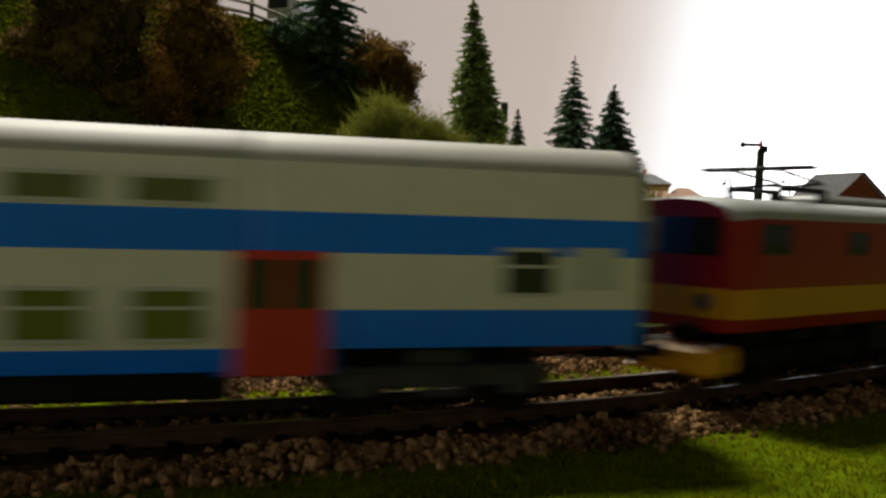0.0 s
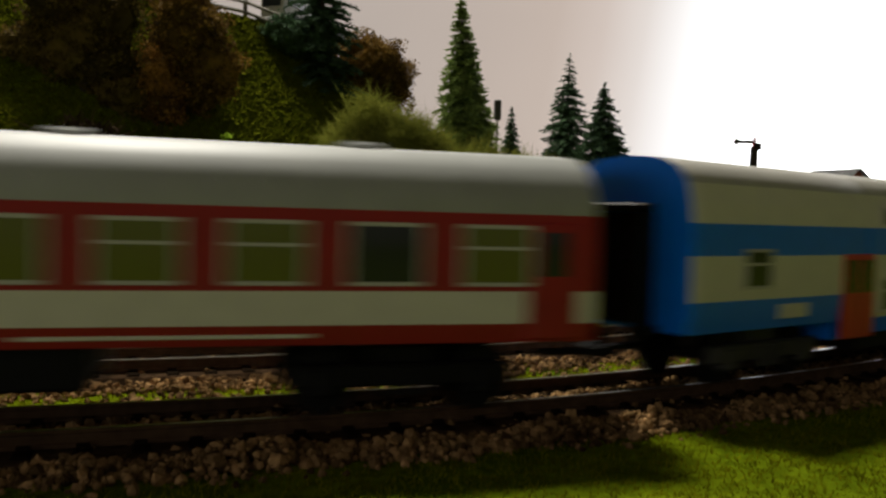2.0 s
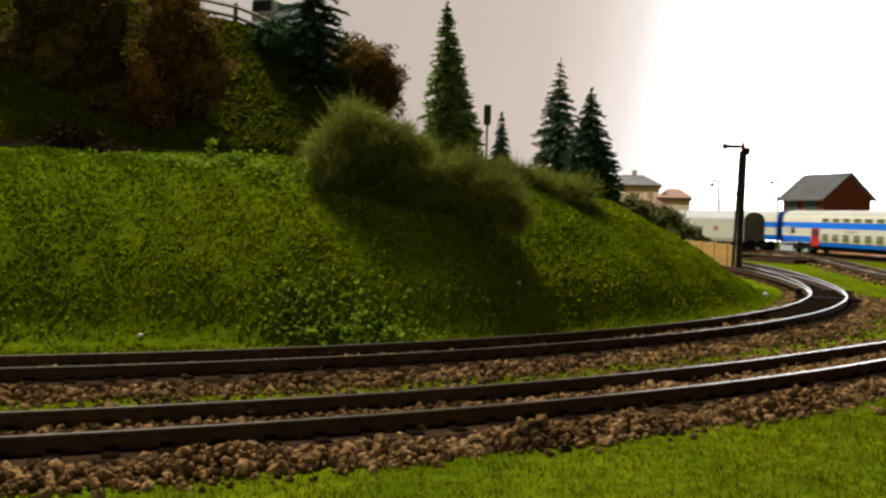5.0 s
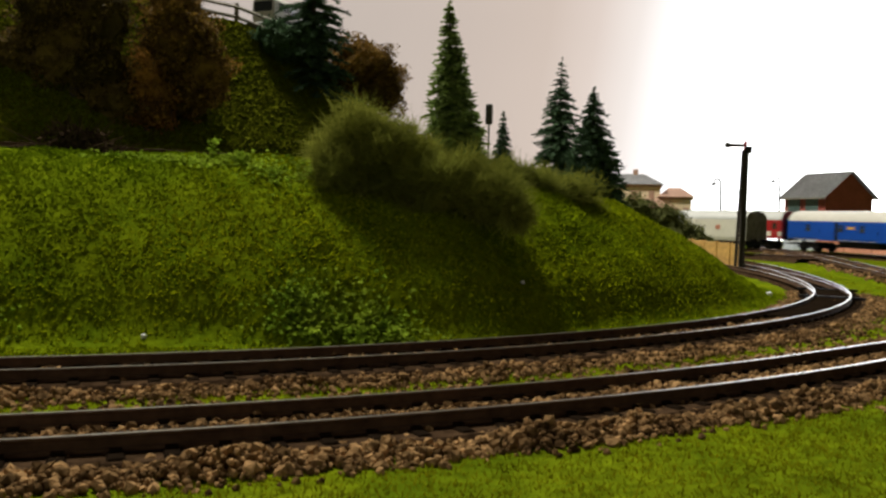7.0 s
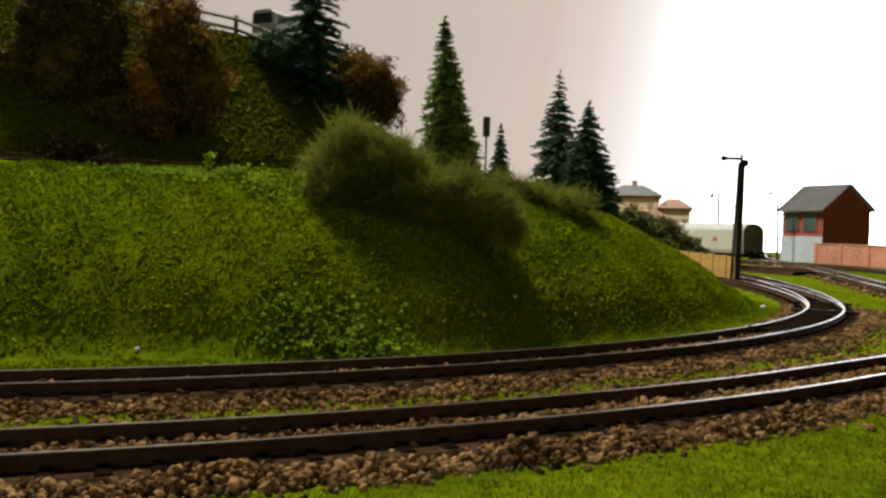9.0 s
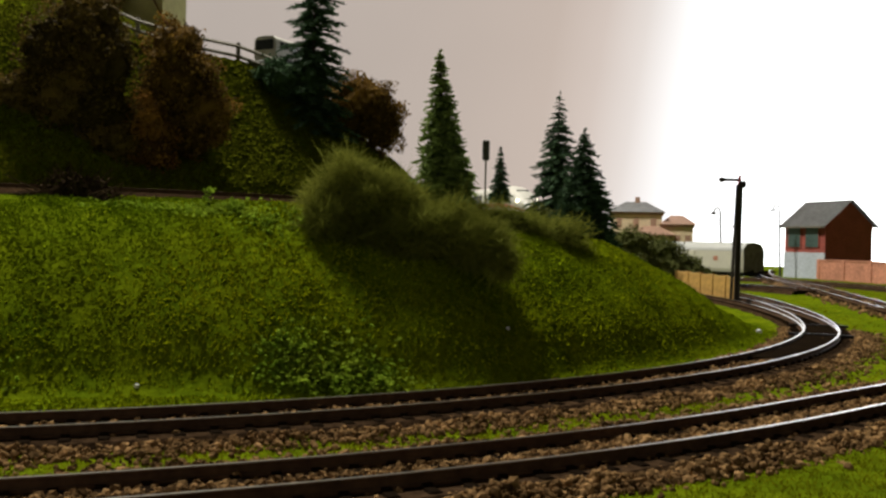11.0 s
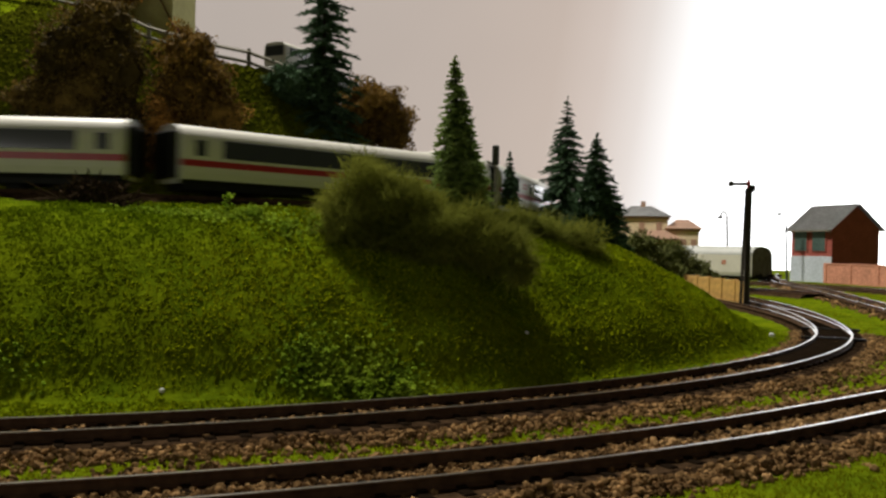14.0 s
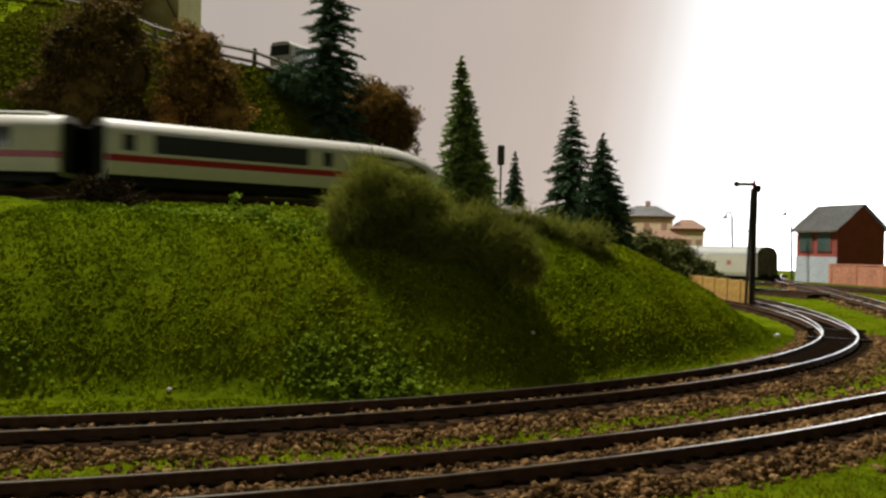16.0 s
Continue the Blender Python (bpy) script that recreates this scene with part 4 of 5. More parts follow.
fibre_shrub("fibre_shrub", SX, SY, [(x, y, z - on(SX, SY), a, b, c) for x, y, z, a, b, c in ((0, 0, 5.2, 2.1, 1.7, 1.9), (-0.7, -0.3, 4.5, 1.5, 1.3, 1.3), (1.3, 0.2, 4.9, 1.5, 1.3, 1.3), (2.7, -0.4, 4.4, 1.7, 1.2, 1.1), (1.6, -0.9, 3.9, 1.2, 0.9, 0.9), (4.2, -0.8, 4.0, 1.1, 0.8, 0.9), (4.9, -1.3, 3.4, 0.5, 0.5, 0.6))], 120000, "olive green fuzzy fibre shrub on the hill crest", 41, 0.46)
fibre_shrub("fibre_shrub", 3.6, 37.0, [(-0.8, -0.6, 0.0, 2.0, 1.3, 0.95), (1.2, 0.3, -0.4, 1.9, 1.4, 0.85)], 16000, "olive green fuzzy fibre shrub beside the spruce", 42, 0.42)


def dry_brush(x, y, label):
    b = thing("dry_brush", x, y, on(x, y), label, "brushwood")
    rng = np.random.default_rng(77)
    bm = bmesh.new()
    for _ in range(110):
        a, r = rng.uniform(0, 6.3), rng.uniform(0, 1.6)
        p = Vector((r * math.cos(a) * 1.3, r * math.sin(a) * 0.7, -0.1))
        q = p + Vector((rng.normal(0, 0.7), rng.normal(0, 0.5), rng.uniform(0.3, 1.25) * (1.4 - r * 0.6)))
        rod(bm, p, q, 0.05, 0.015, n=4)
    rod(bm, (-1.2, -0.1, 0.15), (-3.6, 0.3, 0.05), 0.10, 0.06, n=6)
    rod(bm, (0.6, -0.3, 0.3), (-2.6, 0.5, 0.2), 0.07, 0.04, n=6)
    part("brushwood", bm, M["brush"], b)
    v, f = leaf_cloud(78, [(0, 0, 0.4, 1.4, 0.9, 0.6)], 500, 0.09)
    stuff_part("litter", v, f, M["brush"], b)


dry_brush(-14.6, 36.2, "dark heap of dry brushwood on the hill crest")


def plant_patch(name, spots, n, size, label, mat="moss", seed=50, height=0.5):
    """Clumps of foam foliage over the turf."""
    rng = np.random.default_rng(seed)
    v, f = [], []
    for cx, cy, rx, ry in spots:
        for _ in range(n):
            x, y = cx + rng.normal(0, rx), cy + rng.normal(0, ry)
            z = on(x, y)
            r = size * rng.uniform(0.5, 1.5)
            hh = rng.uniform(0.0, height)
            a = rng.normal(0, 1, (8, 3))
            a /= np.linalg.norm(a, axis=1)[:, None]
            k = len(v)
            for d in a:
                v.append((x + d[0] * r, y + d[1] * r, z + 0.05 + hh + d[2] * r * 0.8))
            f += [(k + i, k + (i + 1) % 8, k + (i + 3) % 8) for i in range(8)]
    return tagged(stuff_part(name, v, f, M[mat]), label, "plants", kind="stuff")


plant_patch("leafy_plants", [(-3.2, 25.6, 1.0, 0.35), (-1.9, 26.0, 0.8, 0.4), (-4.0, 25.9, 0.5, 0.3)], 330, 0.075, "bright green leafy plants at the hill foot", seed=51, height=0.5)
plant_patch("creeping_plants", [(-9.6, 32.6, 1.6, 0.5), (-7.6, 32.2, 0.9, 0.4), (-5.4, 31.2, 1.1, 0.5)], 200, 0.07, "bright green creeping plants along the crest", seed=52, height=0.2)
plant_patch("leafy_plants", [(-8.35, 32.7, 0.08, 0.08)], 30, 0.09, "small upright green sprig on the crest", seed=53, height=0.8)
plant_patch("leafy_plants", [(-12.6, 24.4, 0.6, 0.3)], 90, 0.08, "green weeds beside the track", seed=54, height=0.3)

# ---- grass and ballast ----


def build_grass(name, n, x0, x1, y0, y1, h, w, seed, label, keep, lie=1.42, mat="blade"):
    rng = np.random.default_rng(seed)
    x, y = rng.uniform(x0, x1, n), rng.uniform(y0, y1, n)
    ok = keep(x, y)
    x, y = x[ok], y[ok]
    z = ground(x, y) - 0.02
    n = len(x)
    a, b = rng.uniform(0, 2 * np.pi, n), rng.uniform(0, 2 * np.pi, n)
    L = h * rng.uniform(0.5, 1.25, n)
    tilt = rng.uniform(0.2, lie, n)
    p = np.stack([x, y, z], -1)
    side = np.stack([np.cos(a), np.sin(a), 0 * a], -1) * w
    tip = p + np.stack([np.cos(b) * np.sin(tilt), np.sin(b) * np.sin(tilt), np.cos(tilt)], -1) * L[:, None]
    v = np.stack([p - side, p + side, tip], 1).reshape(-1, 3)
    f = np.arange(3 * n).reshape(-1, 3).tolist()
    return tagged(stuff_part(name, v, f, M[mat]), label, "grass", kind="stuff")


def off_track(x, y, gap=1.9):
    r = np.hypot(x - HUB[0], y - HUB[1])
    return (np.abs(r - R_OUT) > gap) & (np.abs(r - R_IN) > gap)


def build_crumbs(name, n, x0, x1, y0, y1, size, seed, label, keep, mat="crumb"):
    """Ground foam strewn over the turf: small uneven lumps."""
    rng = np.random.default_rng(seed)
    x, y = rng.uniform(x0, x1, n), rng.uniform(y0, y1, n)
    ok = keep(x, y)
    x, y = x[ok], y[ok]
    n = len(x)
    p = np.stack([x, y, ground(x, y) - 0.01], -1)
    r = size * rng.uniform(0.35, 1.0, n) * np.where(rng.uniform(0, 1, n) < 0.06, 1.7, 1.0)
    base = np.array([(1, 0, 0), (0, 1, 0), (-1, 0, 0), (0, -1, 0), (0, 0, 1.1)])
    v = p[:, None] + base[None] * rng.uniform(0.6, 1.3, (n, 5, 1)) * r[:, None, None] + rng.normal(0, 0.25, (n, 5, 3)) * r[:, None, None]
    k = 5 * np.arange(n)
    f = np.concatenate([np.stack([k + i, k + (i + 1) % 4, k + 4], -1) for i in range(4)]).tolist()
    return tagged(stuff_part(name, v.reshape(-1, 3), f, M[mat]), label, "grass", kind="stuff")


build_crumbs("hill_foam", 200000, -16, 20, 20, 48, 0.06, 65, "yellow-green foam crumbs strewn over the hill", lambda x, y: np.hypot(x - HUB[0], y - HUB[1]) < R_IN - 2.2)
build_crumbs("slope_foam", 170000, -32, 6, 48, 74, 0.14, 66, "dull olive foam strewn over the upper slope", lambda x, y: np.hypot(x - ICE_HUB[0], y - ICE_HUB[1]) < R_ICE - 2.2, "dull_flock")
build_grass("foreground_grass", 220000, -12, 26, 7.0, 26, 0.10, 0.02, 61, "short yellow-green flock grass before the tracks", lambda x, y: off_track(x, y, 2.3) & (np.hypot(x - HUB[0], y - HUB[1]) > R_IN), mat="flock")
build_grass("hill_grass", 170000, -26, 22, 20, 52, 0.07, 0.035, 62, "short olive flock grass on the hill", lambda x, y: np.hypot(x - HUB[0], y - HUB[1]) < R_IN - 2.0)
build_grass("slope_grass", 80000, -44, 8, 46, 76, 0.18, 0.06, 63, "dark olive flock grass on the upper slope", lambda x, y: np.hypot(x - ICE_HUB[0], y - ICE_HUB[1]) < R_ICE - 2.2, mat="dull_flock")
build_grass("far_grass", 30000, 12, 62, 24, 110, 0.16, 0.05, 64, "short green flock grass round the far tracks", lambda x, y: off_track(x, y) & (np.hypot(x - HUB[0], y - HUB[1]) > R_IN), mat="flock")

G = (1 + 5 ** 0.5) / 2
ROCK = np.array([(a, b * G, 0) for a in (-1, 1) for b in (-1, 1)] + [(0, a, b * G) for a in (-1, 1) for b in (-1, 1)] + [(b * G, 0, a) for a in (-1, 1) for b in (-1, 1)]) / (1 + G * G) ** 0.5
ROCK_F = [t for t in itertools.combinations(range(12), 3) if all(np.linalg.norm(ROCK[a] - ROCK[b]) < 1.1 for a, b in itertools.combinations(t, 2))]
ROCK_F = [t if np.dot(np.cross(ROCK[t[1]] - ROCK[t[0]], ROCK[t[2]] - ROCK[t[0]]), ROCK[t[0]]) > 0 else t[::-1] for t in ROCK_F]


def build_ballast(name, path, s0, s1, lanes, n, size, seed, label):
    """Loose crumbs in lanes [(offset, spread, pile)] beside and between the rails."""
    rng = np.random.default_rng(seed)
    v, f = [], []
    for off, spread, pile, share in lanes:
        for _ in range(int(n * share)):
            s = rng.uniform(s0, s1)
            clump = 0.5 + 0.5 * math.sin(s * 1.9 + off * 3) * math.sin(s * 0.77 + 1.3 * off)
            o = off + rng.normal(0, spread * (0.75 + 0.4 * clump))
            x, y, a, z = path(s)
            k = len(v)
            r = size * rng.uniform(0.35, 1.0) * (1.8 if rng.uniform() < 0.25 else 1.1)
            px, py = x + math.sin(a) * o, y - math.cos(a) * o
            zz = z - (0.42 if abs(off) > 1 else 0.30) + pile * clump * rng.uniform(0, 1) * math.exp(-((o - off) / (spread * 1.2)) ** 2) + r * 0.3
            q = ROCK * rng.uniform(0.72, 1.25, (12, 1)) * (r * rng.uniform(0.8, 1.2, 3))
            t = rng.uniform(0, 6.3)
            c, sn = math.cos(t), math.sin(t)
            q = np.stack([c * q[:, 0] - sn * q[:, 1], sn * q[:, 0] + c * q[:, 1], q[:, 2]], -1)
            v += (q + (px, py, zz)).tolist()
            f += [tuple(k + i for i in tri) for tri in ROCK_F]
    ob = stuff_part(name, v, f, M["ballast"])
    return tagged(ob, label, "ballast", kind="stuff")


build_ballast("outer_ballast", outer_path, 9, 46, [(1.75, 0.34, 0.34, 0.50), (-1.85, 0.30, 0.22, 0.26), (0.0, 0.36, 0.08, 0.34)], 20000, 0.066, 71, "brown cork ballast crumbs along the outer track")
build_ballast("inner_ballast", inner_path, 6, 58, [(1.85, 0.40, 0.22, 0.46), (2.7, 0.6, 0.08, 0.06), (-1.7, 0.24, 0.18, 0.28), (0.0, 0.36, 0.07, 0.24)], 20000, 0.062, 72, "brown cork ballast crumbs along the inner track")
build_ballast("siding_ballast", siding_path, 0, 60, [(1.6, 0.4, 0.1, 0.4), (-1.6, 0.4, 0.1, 0.4), (0.0, 0.4, 0.02, 0.2)], 2500, 0.12, 73, "dark ballast crumbs along the siding")


def stone_chip(x, y, r, label, mat="stone"):
    bm = bmesh.new()
    g = bmesh.ops.create_icosphere(bm, subdivisions=1, radius=r)
    for v in g["verts"]:
        v.co *= 1 + 0.3 * noise.noise(v.co * 20)
    ob = new("stone_chip", mesh_of("stone_chip", bm, M[mat]))
    ob.matrix_basis = spot(x, y, on(x, y) + r * 0.4)
    tagged(ob, label, "stone")


stone_chip(-8.24, 25.0, 0.09, "white stone chip on the grass")
stone_chip(2.5, 29.3, 0.08, "white stone chip on the slope")
stone_chip(16.4, 44.5, 0.16, "pale stone beside the inner rail")
stone_chip(26, 47, 0.22, "white stone chip on the far grass")

# ---- line-side things ----


def signal_post():
    x, y = 22.1, 64.7
    t = thing("semaphore_signal", x, y, on(x, y), "dark semaphore signal with its arm level on a lattice post", "railway signal")
    h = 9.4 - on(x, y)
    bm = bmesh.new()
    for s in (-1, 1):
        for e in (-1, 1):
            rod(bm, (s * 0.26 - 0.15, e * 0.26, -0.3), (s * 0.17, e * 0.17, h - 0.6), 0.07, 0.06, n=6)
    k = 14
    for i in range(k):
        z0, z1 = (h - 0.7) * i / k, (h - 0.7) * (i + 1) / k
        for e in (-0.16, 0.16):
            rod(bm, (-0.17, e, z0), (0.15, e, z1), 0.035, n=4)
    box(bm, -0.18, 0.18, -0.18, 0.18, 0.2, h - 0.6)
    part("post", bm, M["post"], t)
    part("foot", one_box(-0.35, 0.3, -0.3, 0.3, -0.4, 0.25, 0.05), M["post"], t)
    bm = one_box(-1.25, -0.1, -0.24, -0.16, h - 0.42, h - 0.18, 0.02)
    rod(bm, (-1.3, -0.15, h - 0.3), (-1.3, -0.25, h - 0.3), 0.21, n=14)
    part("arm", bm, M["post"], t, "dark signal arm with a round tip")
    part("lamp", one_box(-0.05, 0.45, -0.22, 0.18, h - 0.85, h - 0.35, 0.05), M["black"], t)
    part("finial", rod(bmesh.new(), (0, 0, h - 0.6), (0, 0, h + 0.05), 0.14, 0.1), M["crimson"], t, "red post cap")
    bm = rod(bmesh.new(), (-0.6, -0.1, h * 0.62 - 0.2), (0.1, -0.1, h * 0.62 + 0.05), 0.05, n=6)
    part("crank", bm, M["post"], t)
    t.matrix_basis = t.matrix_basis @ pose(0, 0, 0, 0, 0.3, -8)
    return t


signal_post()


def sign_post(x, y):
    t = thing("line_sign", x, y, on(x, y), "small dark rounded sign on a thin post", "sign")
    z = 11.45 * 1.02 - on(x, y)
    part("post", rod(bmesh.new(), (0, 0, -0.3), (0, 0, z - 0.4), 0.07, n=8), M["wood"], t)
    bm = one_box(-0.26, 0.26, -0.1, 0.1, z - 1.5, z, 0.09)
    part("board", bm, M["grey"], t, "dark grey board")


sign_post(3.55, 65.0)


def paddock_fence():
    t = thing("paddock_fence", 0, 0, 0, "weathered grey two-rail wooden fence along the hilltop", "fence")
    pts = [(-40.0, 66.0), (-33.5, 67.0), (-28.2, 67.0), (-22.8, 67.0), (-18.6, 67.0), (-15.2, 67.0), (-11.8, 68.5), (-8.0, 71.5)]
    tops = [on(*p) + 1.75 for p in pts]
    for (x, y), z in zip(pts, tops):
        part("post", one_box(x - 0.14, x + 0.14, y - 0.12, y + 0.12, on(x, y) - 0.4, z, 0.03), M["wood"], t)
    for (p, z0), (q, z1) in zip(list(zip(pts, tops))[:-1], list(zip(pts, tops))[1:]):
        for d in (0.3, 1.05):
            bm = bmesh.new()
            a, b = Vector((p[0], p[1] - 0.17, z0 - d)), Vector((q[0], q[1] - 0.17, z1 - d))
            rod(bm, a, b, 0.13, n=4)
            part("rail", bm, M["wood"], t)


paddock_fence()


def parked_bus():
    x, y = -12.4, 73.0
    t = thing("parked_bus", x, y, 17.95, "silver grey model bus parked behind the fence", "bus", turn=64)
    prof = [(0.95, 0.3), (1.05, 0.6), (1.05, 1.3), (1.0, 1.9), (0.8, 2.15), (0, 2.2)]
    part("body", shell(6.5, prof, [(0, 0, 0)]), [M["white"]], t)
    part("windscreen", one_box(-3.3, -3.2, -0.85, 0.85, 1.1, 1.9, 0.02), M["glass"], t)
    for k in range(5):
        for s in (-1, 1):
            a, b = sorted((s * 0.98, s * 1.07))
            part("window", one_box(-2.6 + 1.15 * k, -1.6 + 1.15 * k, a, b, 1.25, 1.8), M["glass"], t)
    for xx in (-2.0, 2.0):
        for s in (-1, 1):
            part("wheel", rod(bmesh.new(), (xx, s * 0.75, 0.35), (xx, s * 1.04, 0.35), 0.35, n=16), M["black"], t)
    bm = one_box(-4.5, 4.5, -3, 3, -1.2, 0.0, 0.1)
    ob = new("road", mesh_of("road", bm, M["grey"]))
    ob.matrix_basis = t.matrix_basis
    tagged(ob, "grey hilltop road slab", "road", kind="structure")


parked_bus()


def hilltop_house():
    x, y = -27.0, 79.0
    t = thing("hilltop_house", x, y, 19.0, "yellow rendered hilltop house with a red roof edge", "house")
    bm = bmesh.new()
    box(bm, -5.5, 3.2, -3, 4, -3.5, 9)
    part("wall", bm, M["house"], t)
    bm = bmesh.new()
    for s in (-1, 1):
        a = bm.verts.new((3.6 if s > 0 else -5.9, -3.5, 3.2))
        b = bm.verts.new((3.6 if s > 0 else -5.9, 4.5, 3.2))
        c = bm.verts.new((-1.15, 4.5, 12.5))
        d = bm.verts.new((-1.15, -3.5, 12.5))
        bm.faces.new((a, b, c, d))
    bmesh.ops.solidify(bm, geom=bm.faces[:], thickness=0.35)
    part("roof", bm, M["redroof"], t)
    w = part("window", one_box(-3.4, -1.8, -3.08, -2.9, 1.4, 3.4), M["wood"], t)
    part("pane", one_box(-3.2, -2.0, -3.12, -3.0, 1.6, 3.2), M["glass"], w)
    leafy("red_bush", -28.2, 74.5, [(0, 0, 1.6, 1.6, 1.2, 1.3)], 900, 0.15, "rust_leaf", "reddish bush before the hilltop house", "bush", 91, trunk=False)


hilltop_house()


def plank_wagon():
    """The yellow board fence by the inner curve."""
    t = thing("board_fence", 0, 0, 0, "low fence of new yellow pine boards behind the curve", "fence")
    a, b = Vector((20.0, 73.0, 0)), Vector((22.6, 65.5, 0))
    n = 5
    for i in range(n):
        p, q = a.lerp(b, i / n), a.lerp(b, (i + 1) / n)
        d = (q - p)
        ang = math.degrees(math.atan2(d.y, d.x))
        z = float(table(p.y)) - 0.42
        part("panel", one_box(0.04, d.length - 0.04, -0.09, 0.09, 0.2, 1.85, 0.03), M["plank"], t, m=spot(p.x, p.y, z, ang))
        part("post", one_box(-0.1, 0.1, -0.14, 0.14, -0.2, 1.95, 0.02), M["plank"], t, m=spot(p.x, p.y, z, ang))


plank_wagon()


def cream_wagon():
    t = thing("refrigerator_wagon", 25.0, 85.0, float(table(85)), "cream refrigerator wagon with a grey roof on a siding", "goods wagon", turn=122)
    prof = [(1.4, 1.1), (1.45, 1.4), (1.45, 3.0), (1.35, 3.3), (0.9, 3.65), (0, 3.8)]
    part("body", shell(13.5, prof, [(0, 0, 2), (3.1, 1)]), [M["cream"], M["slate_roof"], M["wood"]], t, "cream body with a darker grey-brown end")
    for s in (-1, 1):
        a, b = sorted((s * 1.4, s * 1.5))
        part("door", one_box(-1.2, 1.2, a, b, 1.2, 3.0, 0.03), M["cream"], t)
        part("emblem", one_box(-3.9, -3.4, *sorted((s * 1.4, s * 1.47)), 2.1, 2.5), M["wallbrick"], t, "faded red emblem")
    for e in (-1, 1):
        w = bmesh.new()
        for s in (-1, 1):
            rod(w, (e * 4, s * 0.7, 0.5), (e * 4, s * 0.86, 0.5), 0.5, n=16)
        part("wheelset", w, M["black"], t)
    part("underframe", one_box(-6.6, 6.6, -1.2, 1.2, 0.75, 1.12, 0.03), M["black"], t)
    buffers(t, 6.75)


cream_wagon()


def brick_house():
    """The brick goods shed with its forebuilding wall."""
    x, y = 51.8, 116.7
    z = float(table(y)) - 0.45
    t = thing("brick_signal_house", x, y, z, "red brick signal house with slate roof and plastered base", "house", turn=-70)
    W, D, H = 3.6, 3.9, 7.1
    bm = bmesh.new()
    box(bm, -W, W, -D, D, 3.4, H)
    g = [bm.verts.new(p) for p in ((W, -D, H), (W, D, H), (W, 0, H + 3.0))]
    bm.faces.new(g)
    g = [bm.verts.new(p) for p in ((-W, -D, H), (-W, 0, H + 3.0), (-W, D, H))]
    bm.faces.new(g)
    part("wall", bm, M["brick"], t, "red brick upper storey with gables")
    part("base", one_box(-W, W, -D, D, -0.3, 3.4), M["brick"], t, "red brick ground floor")
    part("plaster_face", one_box(-W - 0.05, W + 0.05, -D - 0.12, -D + 0.05, -0.3, 3.4, 0.02), M["plaster"], t, "pale grey plastered side")
    for s in (-1, 1):
        bm = bmesh.new()
        p = [(-W - 0.6, s * (D + 0.7), H - 0.35), (W + 0.6, s * (D + 0.7), H - 0.35), (W + 0.6, 0, H + 3.2), (-W - 0.6, 0, H + 3.2)]
        bm.faces.new([bm.verts.new(q) for q in p])
        bmesh.ops.solidify(bm, geom=bm.faces[:], thickness=0.28)
        part("roof", bm, M["slate"], t, "grey slate roof slope")
    for k in range(2):
        xx = -1.75 + 3.2 * k
        w = part("window", one_box(xx - 1.25, xx + 1.25, -D - 0.12, -D + 0.1, 4.0, 6.7), M["brick"], t)
        part("pane", one_box(xx - 1.1, xx + 1.1, -D - 0.16, -D, 4.1, 6.6), M["teal"], w, "dusty green window panes")
    part("eave_board", one_box(-W - 0.5, W + 0.5, -D - 0.75, -D - 0.6, H - 0.5, H - 0.3), M["wood"], t)


brick_house()


def yard_wall():
    a, b = Vector((48.7, 111.6)), Vector((52.6, 86.0))
    d = b - a
    t = thing("brick_wall", a.x, a.y, float(table(100)) - 0.45, "low orange brick yard wall with piers", "wall", turn=math.degrees(math.atan2(d.y, d.x)))
    n = d.length
    part("wall", one_box(0, n, -0.3, 0.3, -0.3, 2.4, 0.03), M["wallbrick"], t)
    part("coping", one_box(-0.1, n + 0.1, -0.38, 0.38, 2.4, 2.55, 0.03), M["wallbrick"], t, "brick coping course")
    for k in range(6):
        part("pier", one_box(n * k / 5 - 0.3, n * k / 5 + 0.3, -0.42, 0.42, -0.3, 2.58, 0.04), M["wallbrick"], t)


yard_wall()


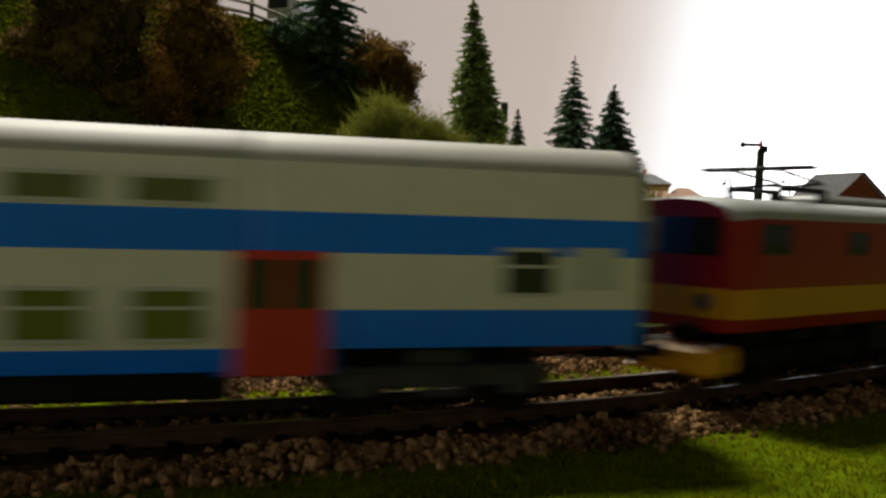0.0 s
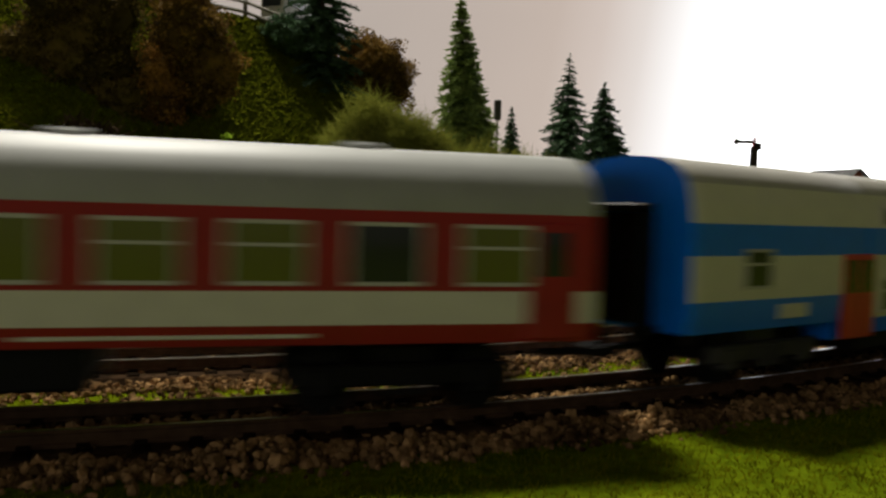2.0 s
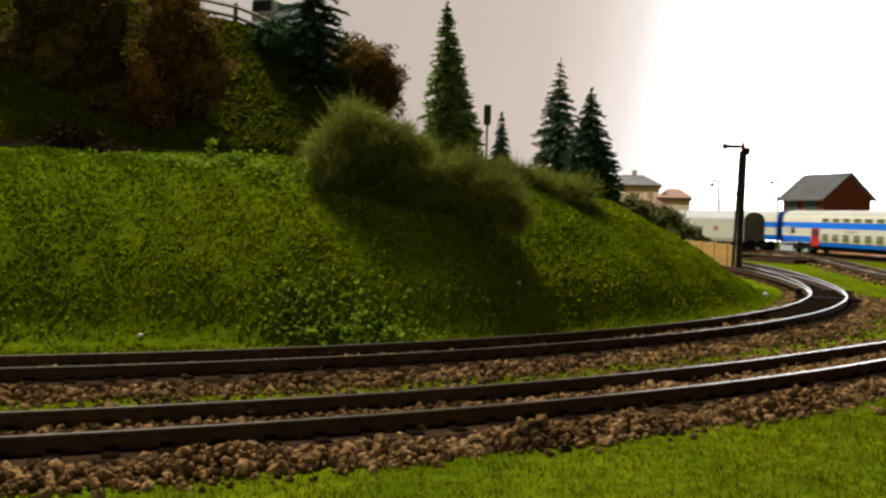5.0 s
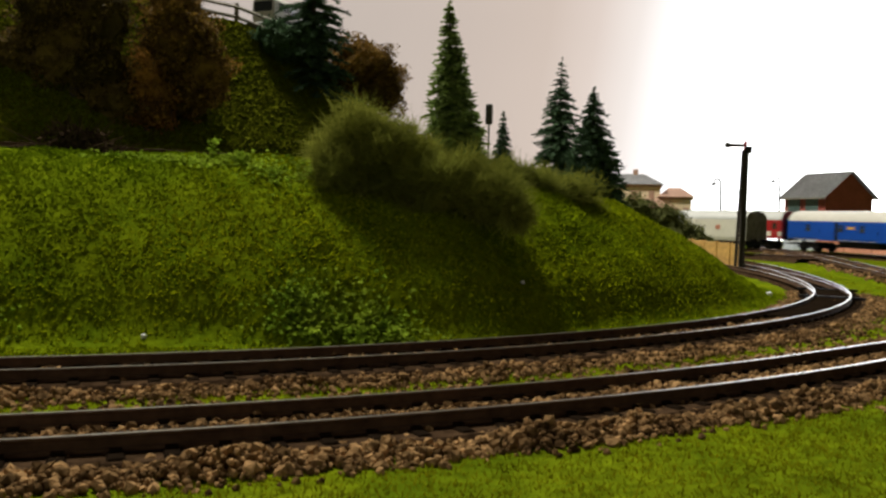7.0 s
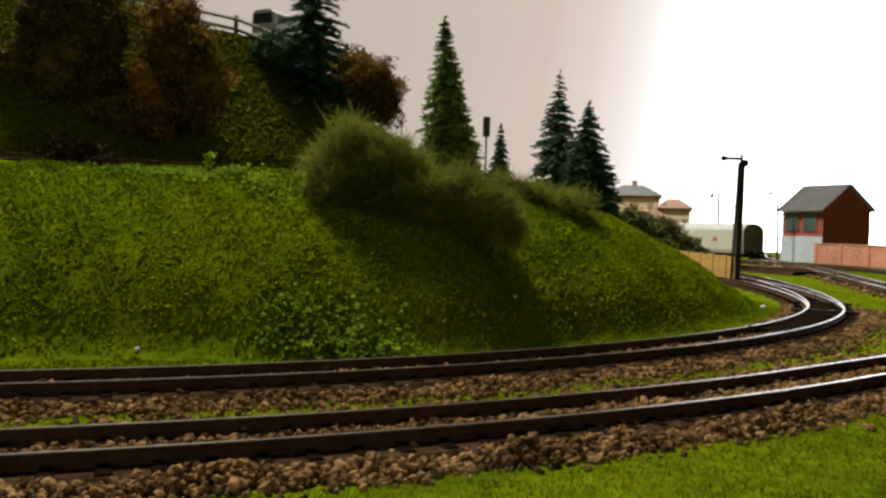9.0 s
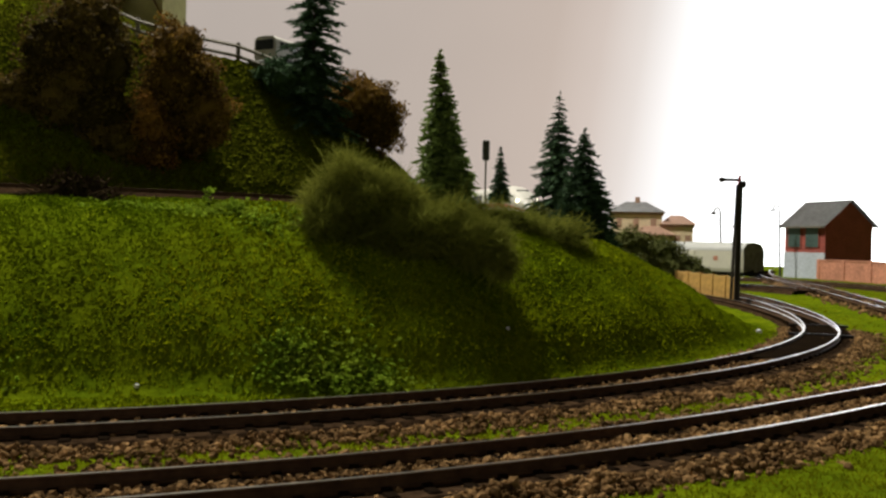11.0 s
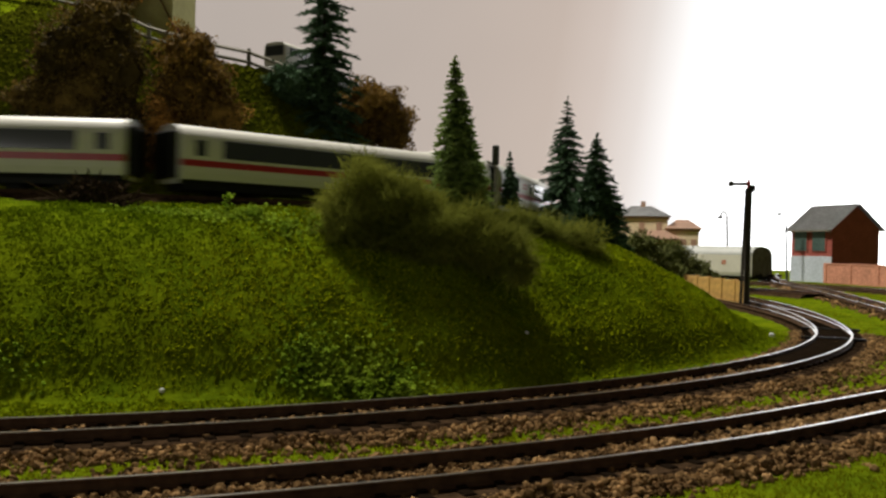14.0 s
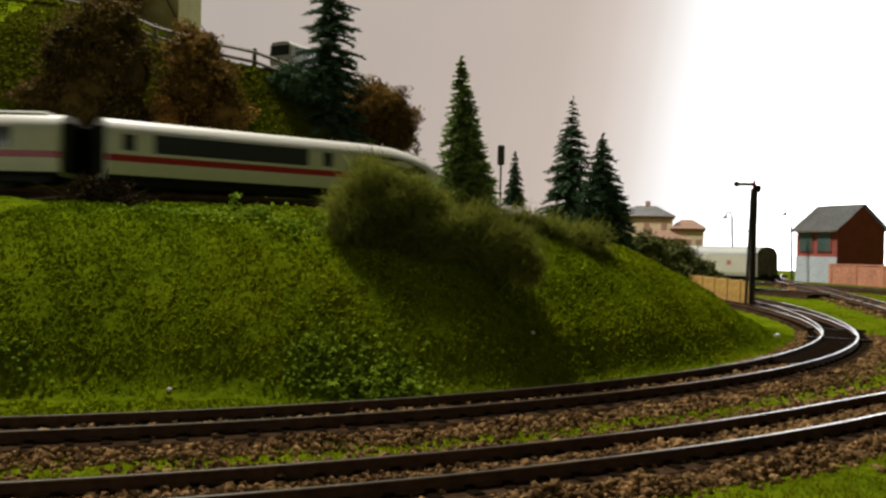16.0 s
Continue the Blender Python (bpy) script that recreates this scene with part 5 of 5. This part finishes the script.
def villa():
    x, y = 36.0, 152.0
    z = float(table(y)) - 0.45
    t = thing("villa", x, y, z, "pale ochre villa with a hipped grey roof", "house", turn=-12)

    def block(x0, x1, y0, y1, h, rh, name, roof):
        b = part(name, one_box(x0, x1, y0, y1, -0.3, h), M["villa"], t)
        part("cornice", one_box(x0 - 0.25, x1 + 0.25, y0 - 0.25, y1 + 0.25, h - 0.5, h), M["villatrim"], b)
        bm = bmesh.new()
        lo = [bm.verts.new(p) for p in ((x0 - .6, y0 - .6, h), (x1 + .6, y0 - .6, h), (x1 + .6, y1 + .6, h), (x0 - .6, y1 + .6, h))]
        m = (x1 - x0) * 0.3
        hi = [bm.verts.new(p) for p in ((x0 + m, (y0 + y1) / 2, h + rh), (x1 - m, (y0 + y1) / 2, h + rh))]
        for q in ((lo[0], lo[1], hi[1], hi[0]), (lo[1], lo[2], hi[1]), (lo[2], lo[3], hi[0], hi[1]), (lo[3], lo[0], hi[0])):
            bm.faces.new(q)
        bm.faces.new(lo[::-1])
        part("roof", bm, M[roof], b)
        for i in range(3):
            for zz in (1.2, 4.2, 7.0):
                if zz + 1.6 > h - 0.4:
                    continue
                xx = x0 + (x1 - x0) * (i + 0.5) / 3
                w = part("window", one_box(xx - 0.45, xx + 0.45, y0 - 0.08, y0 + 0.05, zz, zz + 1.6), M["villatrim"], b)
        return b

    block(-6, 2.5, -4, 4, 9.6, 1.9, "main_block", "slate")
    block(2.6, 7.5, -4.5, 3, 7.6, 1.6, "wing", "villatrim")
    block(-2.5, 4.0, -7, -4.1, 5.8, 1.4, "porch", "villatrim")
    part("chimney", one_box(-1.9, -1.1, -0.4, 0.4, 10.8, 12.3), M["villatrim"], t)


villa()


def lamp_mast(x, y, top, label):
    z = on(x, y)
    t = thing("lamp_mast", x, y, z, label, "street lamp")
    bm = rod(bmesh.new(), (0, 0, -0.3), (-0.3, 0, top - z - 0.6), 0.17, 0.12)
    p = Vector((-0.3, 0, top - z - 0.6))
    for k in range(6):
        a = math.pi * (k + 1) / 6
        q = Vector((-0.3 - 0.8 * (1 - math.cos(a)) / 2, 0, top - z - 0.6 + 0.6 * math.sin(a)))
        rod(bm, p, q, 0.10, n=6)
        p = q
    part("mast", bm, M["grey"], t)
    part("lamp_head", one_box(-1.45, -0.85, -0.15, 0.15, top - z - 0.85, top - z - 0.55, 0.05), M["grey"], t)


lamp_mast(35.6, 110, 9.2, "thin grey curved lamp mast in the yard")
lamp_mast(45.3, 116, 10.0, "thin grey lamp mast beside the brick house")

# ---- moving things ----


def seat(path, s, reach):
    """The pose of a straight car whose pivots, reach apart, ride the path at s."""
    a, b = path(s + reach / 2), path(s - reach / 2)
    d = Vector((a[0] - b[0], a[1] - b[1], a[3] - b[3]))
    return Matrix.Translation(Vector(((a[0] + b[0]) / 2, (a[1] + b[1]) / 2, (a[3] + b[3]) / 2)) * CM) @ d.to_track_quat("X", "Z").to_matrix().to_4x4()


def eased(t, t0, t1):
    """Distance factor: runs with t until t0, then comes to rest at t1."""
    if t <= t0:
        return t
    if t >= t1:
        return t0 + (t1 - t0) / 2
    u = t - t0
    return t0 + u - u * u / (2 * (t1 - t0))


def motions():
    times = [k / 10 for k in range(161)]

    def run(t):
        return (26.05 * min(t, 3.5) + 25.2 * max(0.0, eased(t, 8.6, 10.0) - 3.5)) * DEG_OUT

    for car, deg, reach in TRAIN:
        walk(car, [(t, seat(outer_path, deg * DEG_OUT + run(t), reach)) for t in times])
    for car, back in EXPRESS:
        rows = []
        for t in times:
            lead = 23.4 + 37.5 * (eased(16.0 - t, 5.2, 6.2) - 3.0)
            m = seat(upper_path, (lead + back) * DEG_ICE, 16.0)
            rows.append((t, m @ pose(0, 0, 0, 0, 0, 180)))
        walk(car, rows)


motions()
